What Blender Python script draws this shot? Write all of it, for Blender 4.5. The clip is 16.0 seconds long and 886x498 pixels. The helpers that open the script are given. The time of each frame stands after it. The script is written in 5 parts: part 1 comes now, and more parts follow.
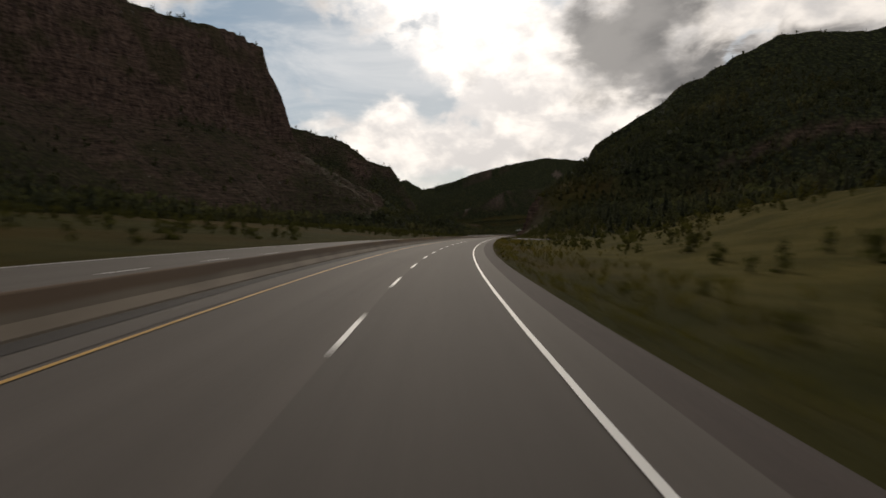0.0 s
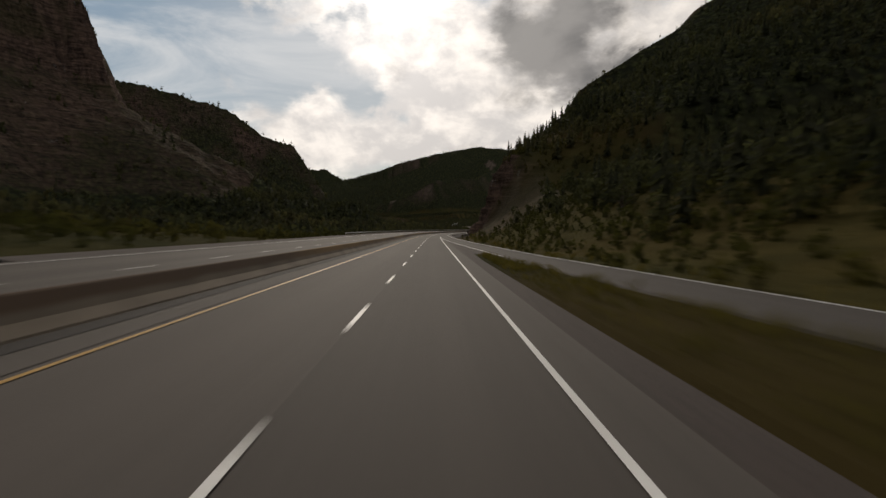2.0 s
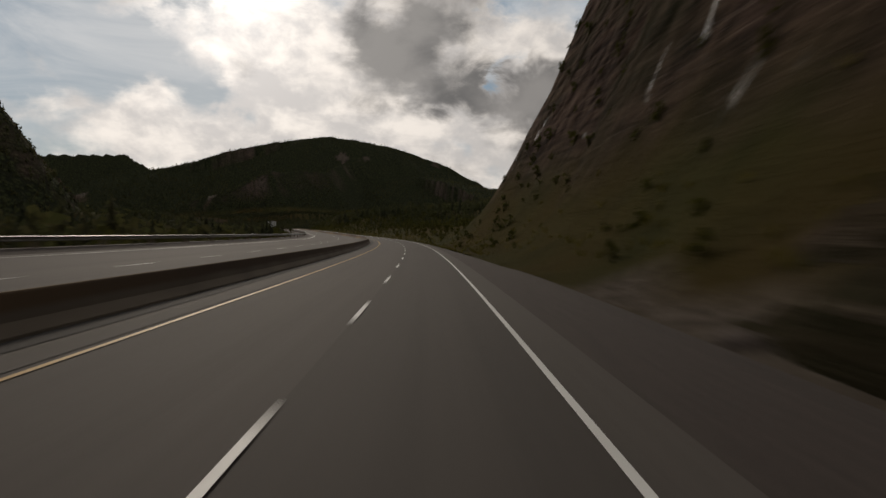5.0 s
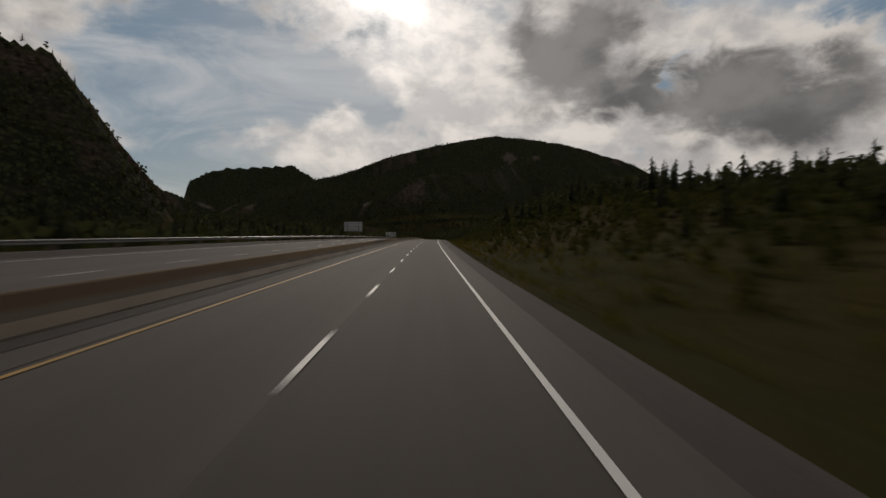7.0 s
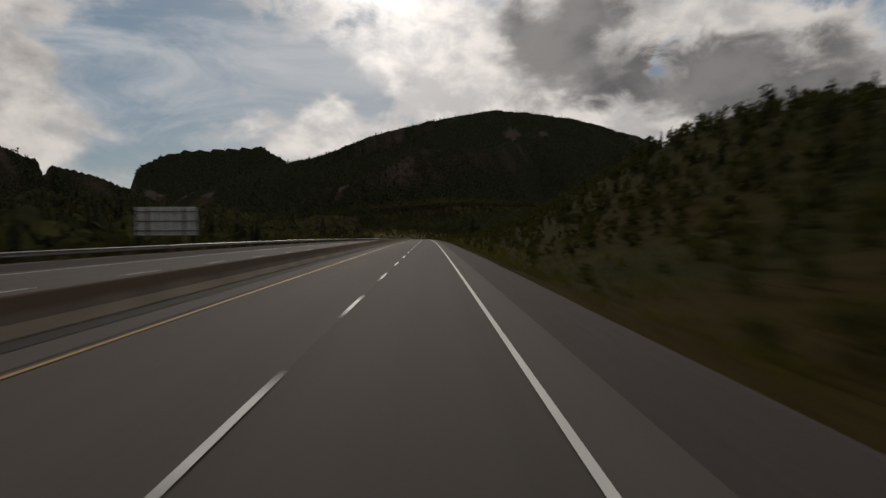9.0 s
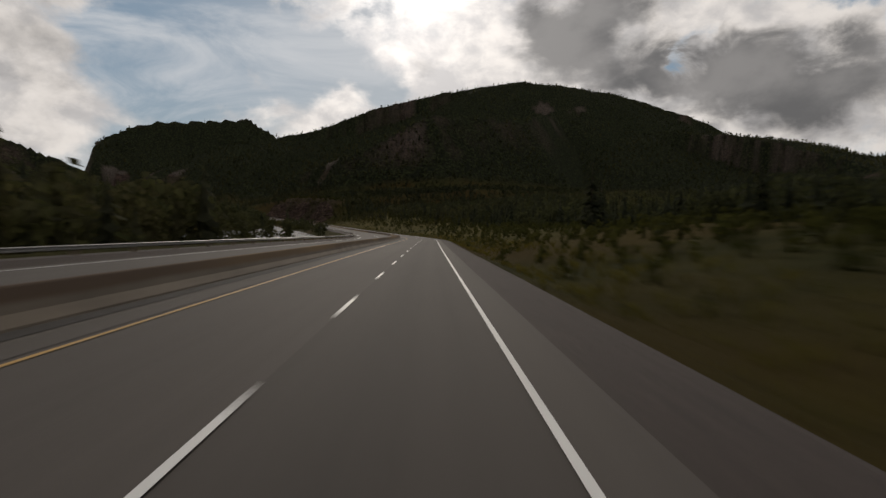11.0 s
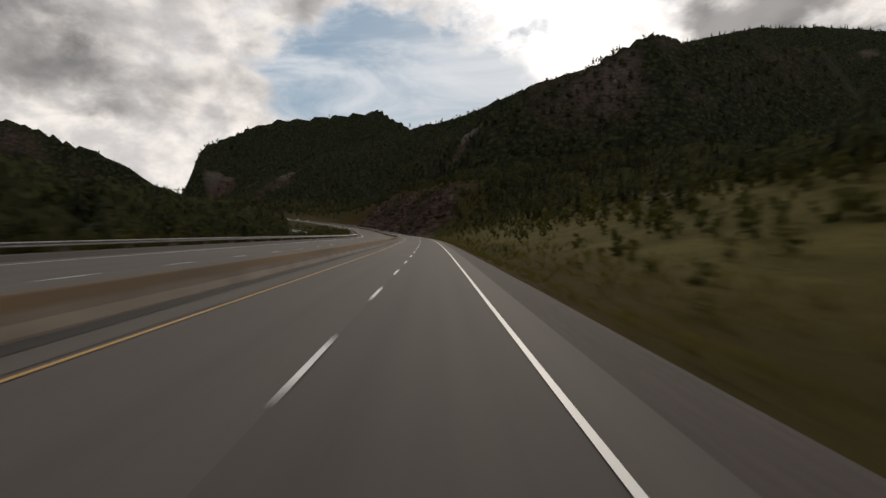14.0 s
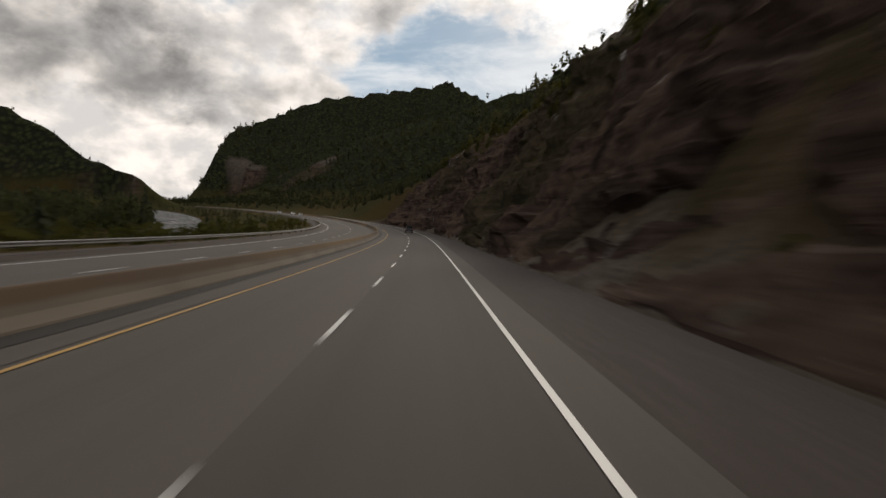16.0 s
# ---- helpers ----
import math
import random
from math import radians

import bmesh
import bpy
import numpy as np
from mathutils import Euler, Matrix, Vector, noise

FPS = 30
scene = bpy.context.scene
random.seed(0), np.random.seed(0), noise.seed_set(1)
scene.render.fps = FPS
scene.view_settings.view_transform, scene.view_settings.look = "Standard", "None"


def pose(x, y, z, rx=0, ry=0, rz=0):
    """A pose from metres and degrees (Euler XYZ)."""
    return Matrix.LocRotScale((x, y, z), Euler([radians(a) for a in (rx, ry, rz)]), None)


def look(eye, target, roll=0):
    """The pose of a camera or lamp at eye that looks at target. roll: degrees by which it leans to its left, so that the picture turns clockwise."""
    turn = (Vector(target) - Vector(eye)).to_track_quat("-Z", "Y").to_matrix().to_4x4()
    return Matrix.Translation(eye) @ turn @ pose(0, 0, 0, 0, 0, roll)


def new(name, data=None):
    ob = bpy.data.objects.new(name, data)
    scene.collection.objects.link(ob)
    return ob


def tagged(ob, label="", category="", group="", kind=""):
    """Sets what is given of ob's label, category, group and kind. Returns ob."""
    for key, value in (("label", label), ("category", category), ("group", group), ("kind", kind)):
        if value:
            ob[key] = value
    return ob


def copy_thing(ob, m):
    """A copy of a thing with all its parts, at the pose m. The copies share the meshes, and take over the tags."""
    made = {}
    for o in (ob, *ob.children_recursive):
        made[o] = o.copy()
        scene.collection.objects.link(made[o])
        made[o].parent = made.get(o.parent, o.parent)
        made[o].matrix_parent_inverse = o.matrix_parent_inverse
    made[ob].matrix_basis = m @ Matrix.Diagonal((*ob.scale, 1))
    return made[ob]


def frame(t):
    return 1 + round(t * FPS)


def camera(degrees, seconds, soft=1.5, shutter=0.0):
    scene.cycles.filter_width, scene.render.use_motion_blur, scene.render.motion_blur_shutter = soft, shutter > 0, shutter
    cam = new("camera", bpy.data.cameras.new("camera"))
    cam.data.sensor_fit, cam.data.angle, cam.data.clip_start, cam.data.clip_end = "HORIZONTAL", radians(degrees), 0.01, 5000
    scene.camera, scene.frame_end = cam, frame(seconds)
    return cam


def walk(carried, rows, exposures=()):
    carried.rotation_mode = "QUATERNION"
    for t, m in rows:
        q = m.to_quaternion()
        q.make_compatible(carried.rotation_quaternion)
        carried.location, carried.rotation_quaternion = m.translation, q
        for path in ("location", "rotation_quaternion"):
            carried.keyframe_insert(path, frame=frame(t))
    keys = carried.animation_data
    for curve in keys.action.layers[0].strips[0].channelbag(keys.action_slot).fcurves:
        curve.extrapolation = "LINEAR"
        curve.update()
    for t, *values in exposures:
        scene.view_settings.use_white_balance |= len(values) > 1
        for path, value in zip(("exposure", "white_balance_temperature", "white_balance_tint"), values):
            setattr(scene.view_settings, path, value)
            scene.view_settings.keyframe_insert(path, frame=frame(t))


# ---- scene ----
# A motorway through a wooded river valley, driven at speed. The whole valley is laid out at K model metres
# to the metre, so that the drive keeps to the pace allowed; all sizes below are written as metres of the model.
K = 0.25
PACE = 154 * K
LENS = 76.2
# metres from the road's datum to the broken line between the lanes
LANE = -2.01

# ---------- the line of the road and the camera ----------
# seconds along the drive, heading in degrees to the left of +y
HEADING = [(-1.5, 11.66), (-1, 12.11), (-0.5, 11.08), (0, 5.02), (0.5, -1.84), (1, -2.07), (1.5, -2.73), (2, -2.35),
           (2.5, -2.38), (3, -2.54), (3.5, -5.37), (4, -12.27), (4.4, -17.09), (4.9, -17.75), (5.4, -14.88), (5.8,
           -10.47), (6.2, -4.23), (6.6, -0.37), (7, 0.17), (7.4, -0.17), (7.8, -0.57), (8.2, -1.21), (8.6, -0.8), (9,
           -0.91), (9.8, -0.57), (10.4, 0.08), (11, 0.37), (11.4, 0.31), (11.8, -0.4), (12.2, 4.81), (12.6, 7.9), (13,
           12.66), (13.4, 16.33), (13.8, 15.98), (14.2, 15.67), (14.6, 16.61), (15, 17.74), (15.4, 21.2), (15.8,
           23.23), (16.2, 23.96), (16.6, 25.73), (17.2, 33.59), (18, 43.66), (19, 56.39), (20, 67.25), (22, 76.09),
           (26, 76.29), (32, 70.08)]
# seconds, grade in per cent
GRADE = [(-2, 0.21), (0, 0.4), (1, -0.99), (2, -0.9), (3, -0.68), (4, -0), (5, -0.13), (6, 0.16), (7, 1.5), (8, 0.84),
           (9, -0.08), (9.5, -0.76), (10, -1.18), (10.5, -1.36), (11, -1.48), (11.5, -1.71), (12, -2.01), (12.5,
           -1.74), (13, -0.57), (13.5, 0.44), (14, 0.64), (14.5, 0.73), (15, 0.72), (15.5, 0.76), (16, 1.35), (17,
           4.17), (18, 5.97), (19, 5.97), (20, 4.57), (22, 1.85), (32, -0.32)]
# seconds, metres from the camera to the white edge line (of the real road)
KEEP = [(0, 1.83), (0.5, 1.96), (1, 1.65), (1.5, 1.75), (2, 1.75), (2.5, 1.85), (3, 1.54), (3.5, 1.69), (6, 1.83),
           (6.5, 1.8), (7, 1.49), (7.5, 1.8), (8, 1.71), (8.5, 1.55), (9, 1.35), (11.5, 1.34), (12, 1.89), (12.5,
           1.84), (13, 1.86), (13.5, 1.6), (14, 1.65), (14.5, 1.66), (15, 1.54), (15.5, 1.92), (16, 1.51)]


# seconds, nodding of the camera in thousandths
NOD = [(0, -5.7), (0.5, -5.6), (1, -2.8), (1.5, -5.5), (2, -1.1), (2.5, 0.5), (3, -10.2), (3.5, -2.7), (6, 7.3), (6.5,
           6.5), (7, 0.2), (7.5, 3), (8, -0.7), (8.5, -1.4), (9, -2.8), (11.5, -2.1), (12, 4.2), (12.5, 3.3), (13,
           4.1), (13.5, 2.3), (14, 2.2), (14.5, 0.5), (15, 0.9), (15.5, 5.4), (16, -2)]


# seconds, degrees by which the vehicle points right of the road
YAW = [(0, -0.32), (0.5, -0.22), (1, -0.09), (1.5, -0.61), (2, -0.41), (2.5, -0.36), (3, -0.72), (3.5, -0.68), (6,
           0.02), (6.5, 1), (7, 0.04), (7.5, -0.24), (8, -0.25), (8.5, -0.17), (9, -0.11), (11.5, 0.01), (12, 0.33),
           (12.5, 0.99), (13, 1.23), (13.5, 0.23), (14, -0.55), (14.5, 0.34), (15, 0.44), (15.5, 0.4), (16, -0.11)]
# seconds, degrees by which the vehicle leans
ROLL = [(0, -0.2), (0.5, 0.07), (1, -0.01), (1.5, -0.15), (2, -0.21), (2.5, -0.1), (3, -0.17), (3.5, 0.51), (6, 0.21),
           (6.5, -0.54), (7, -0.05), (7.5, -0.26), (8, -0.89), (8.5, -1.17), (9, -1.01), (11.5, 0.65), (12, 1.84),
           (12.5, 1.93), (13, 1.84), (13.5, 0.16), (14, -0.33), (14.5, -0.32), (15, -0.11), (15.5, 0.9), (16, 0.28)]

# seconds, stops by which the film brightens or darkens
EXPOSE = [(0, 0.5), (0.5, 0.4), (1, 0.36), (2.5, 0.38), (3.5, 0.45), (5.8, 0.02), (7, -0.14), (8, -0.14), (9, -0.06), (11.3, 0.24), (12.5, 0.36), (14, 0.56), (15, 0.7), (15.5, 0.75), (16, 0.76)]


def eased(table, at, width):
    a = np.array(table, float)
    fine = np.arange(-4, 36, 0.02)
    v = np.interp(fine, a[:, 0], a[:, 1])
    n = int(width * 4 / 0.02)
    k = np.exp(-0.5 * (np.arange(-n, n + 1) * 0.02 / width) ** 2)
    return np.interp(at, fine, np.convolve(np.pad(v, n, "edge"), k / k.sum(), "valid"))


ROAD_T = np.arange(-1.5, 32.001, 0.02)
ROAD_H = np.radians(eased(HEADING, ROAD_T, 0.12))
ROAD_G = eased(GRADE, ROAD_T, 0.25) / 100


def summed(v):
    c = np.concatenate([[0], np.cumsum(v[:-1] * PACE * 0.02)])
    return c - np.interp(0, ROAD_T, c)


ROAD_X, ROAD_Y, ROAD_Z = summed(-np.sin(ROAD_H)), summed(np.cos(ROAD_H)), summed(ROAD_G)


def road_at(t):
    return [float(np.interp(t, ROAD_T, q)) for q in (ROAD_X, ROAD_Y, ROAD_Z, ROAD_H, ROAD_G)]


def drive(t):
    x, y, z, h, g = road_at(t)
    side = (1.55 - float(eased(KEEP, t, 0.3))) * K
    turn = math.degrees(h) - 1.37 - float(eased(YAW, t, 0.15))
    tilt = 90 - 1.71 + math.degrees(math.atan(g) + float(eased(NOD, t, 0.15)) / 1000)
    lean = 0.66 + float(eased(ROLL, t, 0.15))
    return pose(x + side * math.cos(h), y + side * math.sin(h), z + 2.07 * K, tilt, 0, turn) @ pose(0, 0, 0, 0, 0, lean)


cam = camera(LENS, 16.0, soft=1.5, shutter=0.3)
walk(cam, [(i / 5, drive(i / 5)) for i in range(81)], [(t, e, float(np.interp(t, [0, 6, 8, 13, 16], [7150, 7150, 6950, 6900, 7100])), 13) for t, e in EXPOSE])

# ---------- sky and sun ----------
SUN_AZ, SUN_EL = radians(4.8), radians(24)
world = bpy.data.worlds.new("sky")
scene.world = world
world.use_nodes = True


class Nodes:
    """Short ways to write a node tree."""

    def __init__(self, tree):
        self.tree = tree

    def put(self, kind, operation=""):
        n = self.tree.nodes.new(kind)
        if operation:
            n.operation = operation
        return n

    def wire(self, a, b):
        self.tree.links.new(a, b)

    def math(self, op, a, b=None, clamp=False):
        n = self.put("ShaderNodeMath", op)
        n.use_clamp = clamp
        for i, v in enumerate((a, b)):
            if v is None:
                continue
            if isinstance(v, (int, float)):
                n.inputs[i].default_value = v
            else:
                self.wire(v, n.inputs[i])
        return n.outputs[0]

    def mix(self, f, a, b, blend="MIX"):
        n = self.put("ShaderNodeMix")
        n.data_type, n.blend_type = "RGBA", blend
        for i, v in ((0, f), (6, a), (7, b)):
            if isinstance(v, (int, float)):
                n.inputs[i].default_value = v
            elif isinstance(v, tuple):
                n.inputs[i].default_value = (*v, 1) if len(v) == 3 else v
            else:
                self.wire(v, n.inputs[i])
        return n.outputs[2]

    def noise(self, vec, scale, detail=4, rough=0.55, distort=0.0):
        n = self.put("ShaderNodeTexNoise")
        n.inputs["Scale"].default_value, n.inputs["Detail"].default_value = scale, detail
        n.inputs["Roughness"].default_value, n.inputs["Distortion"].default_value = rough, distort
        if vec is not None:
            self.wire(vec, n.inputs["Vector"])
        return n.outputs[0]

    def ramp(self, f, lo, hi, a=0.0, b=1.0):
        n = self.put("ShaderNodeMapRange")
        n.interpolation_type = "SMOOTHSTEP"
        n.inputs[1].default_value, n.inputs[2].default_value = lo, hi
        n.inputs[3].default_value, n.inputs[4].default_value = a, b
        self.wire(f, n.inputs[0])
        return n.outputs[0]


def build_sky():
    n = Nodes(world.node_tree)
    world.node_tree.nodes.clear()
    sky = n.put("ShaderNodeTexSky")
    sky.sky_type, sky.sun_disc, sky.sun_elevation, sky.sun_rotation = "NISHITA", False, SUN_EL, -SUN_AZ
    sky.air_density, sky.dust_density, sky.ozone_density = 1.0, 0.6, 1.5
    co = n.put("ShaderNodeTexCoord").outputs["Generated"]
    sep = n.put("ShaderNodeSeparateXYZ")
    n.wire(co, sep.inputs[0])
    x, y, z = sep.outputs
    left = n.math("MULTIPLY", n.math("ARCTAN2", n.math("MULTIPLY", x, -1.0), y), 57.3)
    up = n.math("MULTIPLY", n.math("ARCSINE", z), 57.3)

    flat = n.put("ShaderNodeMapping")
    n.wire(co, flat.inputs[0])
    flat.inputs["Scale"].default_value = (1, 1, 1.55)
    flat.inputs["Location"].default_value = CLOUD_SHIFT
    flat = flat.outputs[0]
    # ragged edges: the sky's angles, pushed about by billows
    billow = n.noise(flat, 7.0, 9, 0.58)
    curl = n.noise(flat, 11.0, 9, 0.58, 0.4)
    left = n.math("ADD", left, n.math("MULTIPLY", n.math("SUBTRACT", billow, 0.5), 17.0))
    up = n.math("ADD", up, n.math("MULTIPLY", n.math("SUBTRACT", curl, 0.5), 9.0))

    def total(*parts):
        out = parts[0]
        for p in parts[1:]:
            out = n.math("ADD", out, p)
        return out

    def banks(*rows):
        """Soft patches of sky: degrees left of +y, degrees up, half width, half height, amount."""
        made = []
        for a, e, w, h, amount in rows:
            p = n.math("DIVIDE", n.math("SUBTRACT", left, a), w)
            q = n.math("DIVIDE", n.math("SUBTRACT", up, e), h)
            r = n.math("ADD", n.math("MULTIPLY", p, p), n.math("MULTIPLY", q, q))
            made.append(n.math("MULTIPLY", n.math("EXPONENT", n.math("MULTIPLY", r, -1.0)), amount))
        return total(*made)

    big = n.noise(flat, 2.6, 6, 0.5, 0.2)
    fine = n.noise(flat, 10.0, 10, 0.55, 0.2)
    field = n.math("ADD", n.math("MULTIPLY", big, 0.6), n.math("MULTIPLY", fine, 0.4))
    # how much cloud: cumulus over the road, broken blue to both sides, white low down, and an unseen deck added over
    # the zenith to dim the land
    cover = total(field, banks((-12, 18, 8, 4.6, 0.16), (-22, 14, 11, 4, 0.16), (-34, 12, 11, 5, 0.16), (33, 15.5, 5.5, 5, 0.17), (53, 15, 9, 8, 0.20), (46, 8, 8, 2.6, 0.16),
                               (0, 8.5, 26, 3.0, 0.12), (-3, 16, 7, 4, 0.10), (5, 21, 6, 5, 0.08), (9, 13, 6, 3, 0.05), (24, 14.5, 8, 6, -0.19), (15, 18, 6, 4, -0.15), (9, 14.5, 6, 1.6, -0.09), (30, 19, 9, 4, -0.08),
                               (4, 12.5, 5, 1.2, -0.10), (-24.5, 16.5, 2.5, 1.3, -0.22), (-40, 20, 6, 4.5, -0.26), (-22, 22.5, 6, 2.5, -0.14), (20, 16, 4, 3, -0.10), (0, 62, 400, 27, 0.25)))
    mask = n.ramp(cover, 0.42, 0.57)
    # how thick it is: grey bases, and the added unseen deck overhead kept dark
    dark = total(field, banks((-12.5, 18.5, 6.5, 2.9, 0.34), (-20, 14, 8, 2.8, 0.30), (-33, 11.5, 10, 3.6, 0.30), (-9, 21.5, 7, 2.0, 0.05), (6, 20, 4, 1.6, 0.12), (-1, 15, 3.5, 1.2, 0.10),
                              (33, 14, 5, 3.5, 0.10), (56, 16, 9, 6, 0.22), (46, 13, 8, 3, 0.08), (-3, 18, 4, 4, -0.16), (-35, 18, 6, 3, -0.12), (-26, 18.5, 4, 2, -0.12), (0, 9, 30, 3, -0.16),
                              (46, 7.5, 8, 2.2, -0.14), (6, 15, 9, 4, -0.10), (0, 62, 400, 26, 0.26)))
    thick = n.ramp(dark, 0.48, 0.78)
    glow = n.put("ShaderNodeVectorMath", operation="DOT_PRODUCT")
    n.wire(co, glow.inputs[0])
    glow.inputs[1].default_value = (-math.sin(SUN_AZ) * math.cos(SUN_EL), math.cos(SUN_AZ) * math.cos(SUN_EL), math.sin(SUN_EL))
    dot = n.math("MAXIMUM", glow.outputs["Value"], 0.0)
    halo = total(n.math("MULTIPLY", n.math("POWER", dot, 9.0), 0.17), n.math("MULTIPLY", n.math("POWER", dot, 90.0), 0.36), n.math("MULTIPLY", n.math("POWER", dot, 900.0), 0.9))
    halo = n.math("ADD", halo, 0.46)
    soft = n.noise(flat, 6.0, 8, 0.55, 0.2)
    grey = n.mix(n.ramp(soft, 0.35, 0.65), (0.225, 0.232, 0.242), (0.42, 0.425, 0.43))
    puff = n.ramp(n.noise(flat, 14.0, 9, 0.55, 0.2), 0.36, 0.66)
    white = n.mix(puff, (0.86, 0.87, 0.89), (1.32, 1.30, 1.27))
    bright = n.mix(thick, white, grey)
    lit = n.put("ShaderNodeVectorMath", operation="SCALE")
    n.wire(bright, lit.inputs[0])
    n.wire(halo, lit.inputs["Scale"])
    blue = n.put("ShaderNodeVectorMath", operation="SCALE")
    n.wire(sky.outputs[0], blue.inputs[0])
    blue.inputs["Scale"].default_value = 0.055
    veil = n.mix(0.7, blue.outputs[0], (0.125, 0.215, 0.305))
    wisp = n.put("ShaderNodeMapping")
    n.wire(co, wisp.inputs[0])
    wisp.inputs["Rotation"].default_value = (0.3, 0.2, 0.5)
    wisp.inputs["Scale"].default_value = (1.0, 2.2, 3.6)
    veil = n.mix(n.math("MULTIPLY", n.ramp(n.noise(wisp.outputs[0], 3.0, 12, 0.60, 0.8), 0.38, 0.72), 0.8), veil, (0.50, 0.54, 0.58))
    colour = n.mix(mask, veil, lit.outputs[0])
    bg = n.put("ShaderNodeBackground")
    n.wire(colour, bg.inputs[0])
    bg.inputs[1].default_value = 1.0
    n.wire(bg.outputs[0], n.put("ShaderNodeOutputWorld").inputs[0])


CLOUD_SHIFT = (0.37, 0.12, 0.05)
build_sky()
sun = new("sun", bpy.data.lights.new("sun", "SUN"))
sun.data.energy, sun.data.angle, sun.data.color = 0.7, radians(6), (1.0, 0.93, 0.82)
sun.matrix_world = look((0, 0, 0), (math.sin(SUN_AZ) * math.cos(SUN_EL), -math.cos(SUN_AZ) * math.cos(SUN_EL), -math.sin(SUN_EL)))


# ---------- materials ----------
def material(name, rough=0.8, metal=0.0, spec=0.5):
    m = bpy.data.materials.new(name)
    m.use_nodes = True
    b = m.node_tree.nodes["Principled BSDF"]
    b.inputs["Roughness"].default_value, b.inputs["Metallic"].default_value = rough, metal
    b.inputs["Specular IOR Level"].default_value = spec
    return m, Nodes(m.node_tree), b


def relief(n, b, height, strength, distance):
    bump = n.put("ShaderNodeBump")
    bump.inputs["Strength"].default_value, bump.inputs["Distance"].default_value = strength, distance
    n.wire(height, bump.inputs["Height"])
    n.wire(bump.outputs[0], b.inputs["Normal"])


def plain(name, colour, rough=0.7, metal=0.0, wear=0.25, scale=8.0, spec=0.5):
    m, n, b = material(name, rough, metal, spec)
    co = n.put("ShaderNodeTexCoord").outputs["Object"]
    a = n.noise(co, scale, 5)
    f = n.noise(co, scale * 9, 3)
    w = n.math("ADD", n.math("MULTIPLY", a, 0.6), n.math("MULTIPLY", f, 0.4))
    dark = tuple(c * (1 - wear) for c in colour)
    light = tuple(min(1, c * (1 + wear)) for c in colour)
    n.wire(n.mix(n.ramp(w, 0.3, 0.7), dark, light), b.inputs["Base Color"])
    relief(n, b, f, 0.2, 0.01)
    return m


def ground_material():
    m, n, b = material("ground", 1.0, 0, 0.02)
    co = n.put("ShaderNodeNewGeometry").outputs["Position"]
    cover = n.put("ShaderNodeVertexColor")
    cover.layer_name = "cover"
    sep = n.put("ShaderNodeSeparateColor")
    n.wire(cover.outputs[0], sep.inputs[0])
    big, mid, fine = n.noise(co, 0.06, 5), n.noise(co, 0.5, 6), n.noise(co, 5.0, 5, 0.7)
    grass = n.mix(n.ramp(mid, 0.35, 0.65), (0.030, 0.032, 0.012), (0.060, 0.053, 0.021))
    grass = n.mix(n.ramp(fine, 0.3, 0.75), grass, (0.046, 0.045, 0.017))
    grass = n.mix(n.math("MULTIPLY", n.ramp(big, 0.42, 0.62), 0.75), grass, (0.065, 0.044, 0.016))
    dry = n.mix(n.ramp(mid, 0.3, 0.7), (0.071, 0.062, 0.019), (0.120, 0.100, 0.033))
    dry = n.mix(n.ramp(fine, 0.45, 0.75), dry, (0.058, 0.060, 0.018))
    grass = n.mix(n.math("MULTIPLY", cover.outputs[1], n.ramp(big, 0.3, 0.6, 0.55, 1.0)), grass, dry)
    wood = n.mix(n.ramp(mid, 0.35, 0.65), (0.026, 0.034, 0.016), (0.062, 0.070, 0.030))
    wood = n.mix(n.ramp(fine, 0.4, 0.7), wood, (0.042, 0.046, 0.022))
    # crowns drawn on the ground, the shade between them painted in as dark gaps
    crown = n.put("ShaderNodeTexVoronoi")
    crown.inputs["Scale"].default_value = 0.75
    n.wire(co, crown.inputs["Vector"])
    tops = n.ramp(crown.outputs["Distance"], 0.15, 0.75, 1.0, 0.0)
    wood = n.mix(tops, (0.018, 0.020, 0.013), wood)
    stretch = n.put("ShaderNodeMapping")
    n.wire(co, stretch.inputs[0])
    stretch.inputs["Scale"].default_value = (1, 1, 0.35)
    crack = n.noise(stretch.outputs[0], 0.6, 9, 0.7, 0.6)
    layer = n.put("ShaderNodeMapping")
    n.wire(co, layer.inputs[0])
    layer.inputs["Rotation"].default_value = (radians(12), radians(-9), 0)
    layer.inputs["Scale"].default_value = (0.25, 0.25, 2.6)
    strata = n.noise(layer.outputs[0], 0.8, 8, 0.65, 0.4)
    crack = n.math("ADD", n.math("MULTIPLY", crack, 0.5), n.math("MULTIPLY", strata, 0.5))
    rock = n.mix(n.ramp(crack, 0.38, 0.62), (0.024, 0.017, 0.015), (0.115, 0.078, 0.061))
    vein = n.put("ShaderNodeMapping")
    n.wire(co, vein.inputs[0])
    vein.inputs["Rotation"].default_value = (radians(14), radians(-11), 0)
    vein.inputs["Scale"].default_value = (0.35, 0.35, 7.0)
    rock = n.mix(n.math("MULTIPLY", n.ramp(n.noise(vein.outputs[0], 0.7, 6, 0.7, 0.3), 0.56, 0.70), 0.5), rock, (0.21, 0.16, 0.135))
    rock = n.mix(n.math("MULTIPLY", n.ramp(big, 0.5, 0.62), 0.5), rock, (0.032, 0.035, 0.014))
    # water runs down the rock in narrow streaks
    seep = n.put("ShaderNodeMapping")
    n.wire(co, seep.inputs[0])
    seep.inputs["Scale"].default_value = (1.3, 1.3, 0.16)
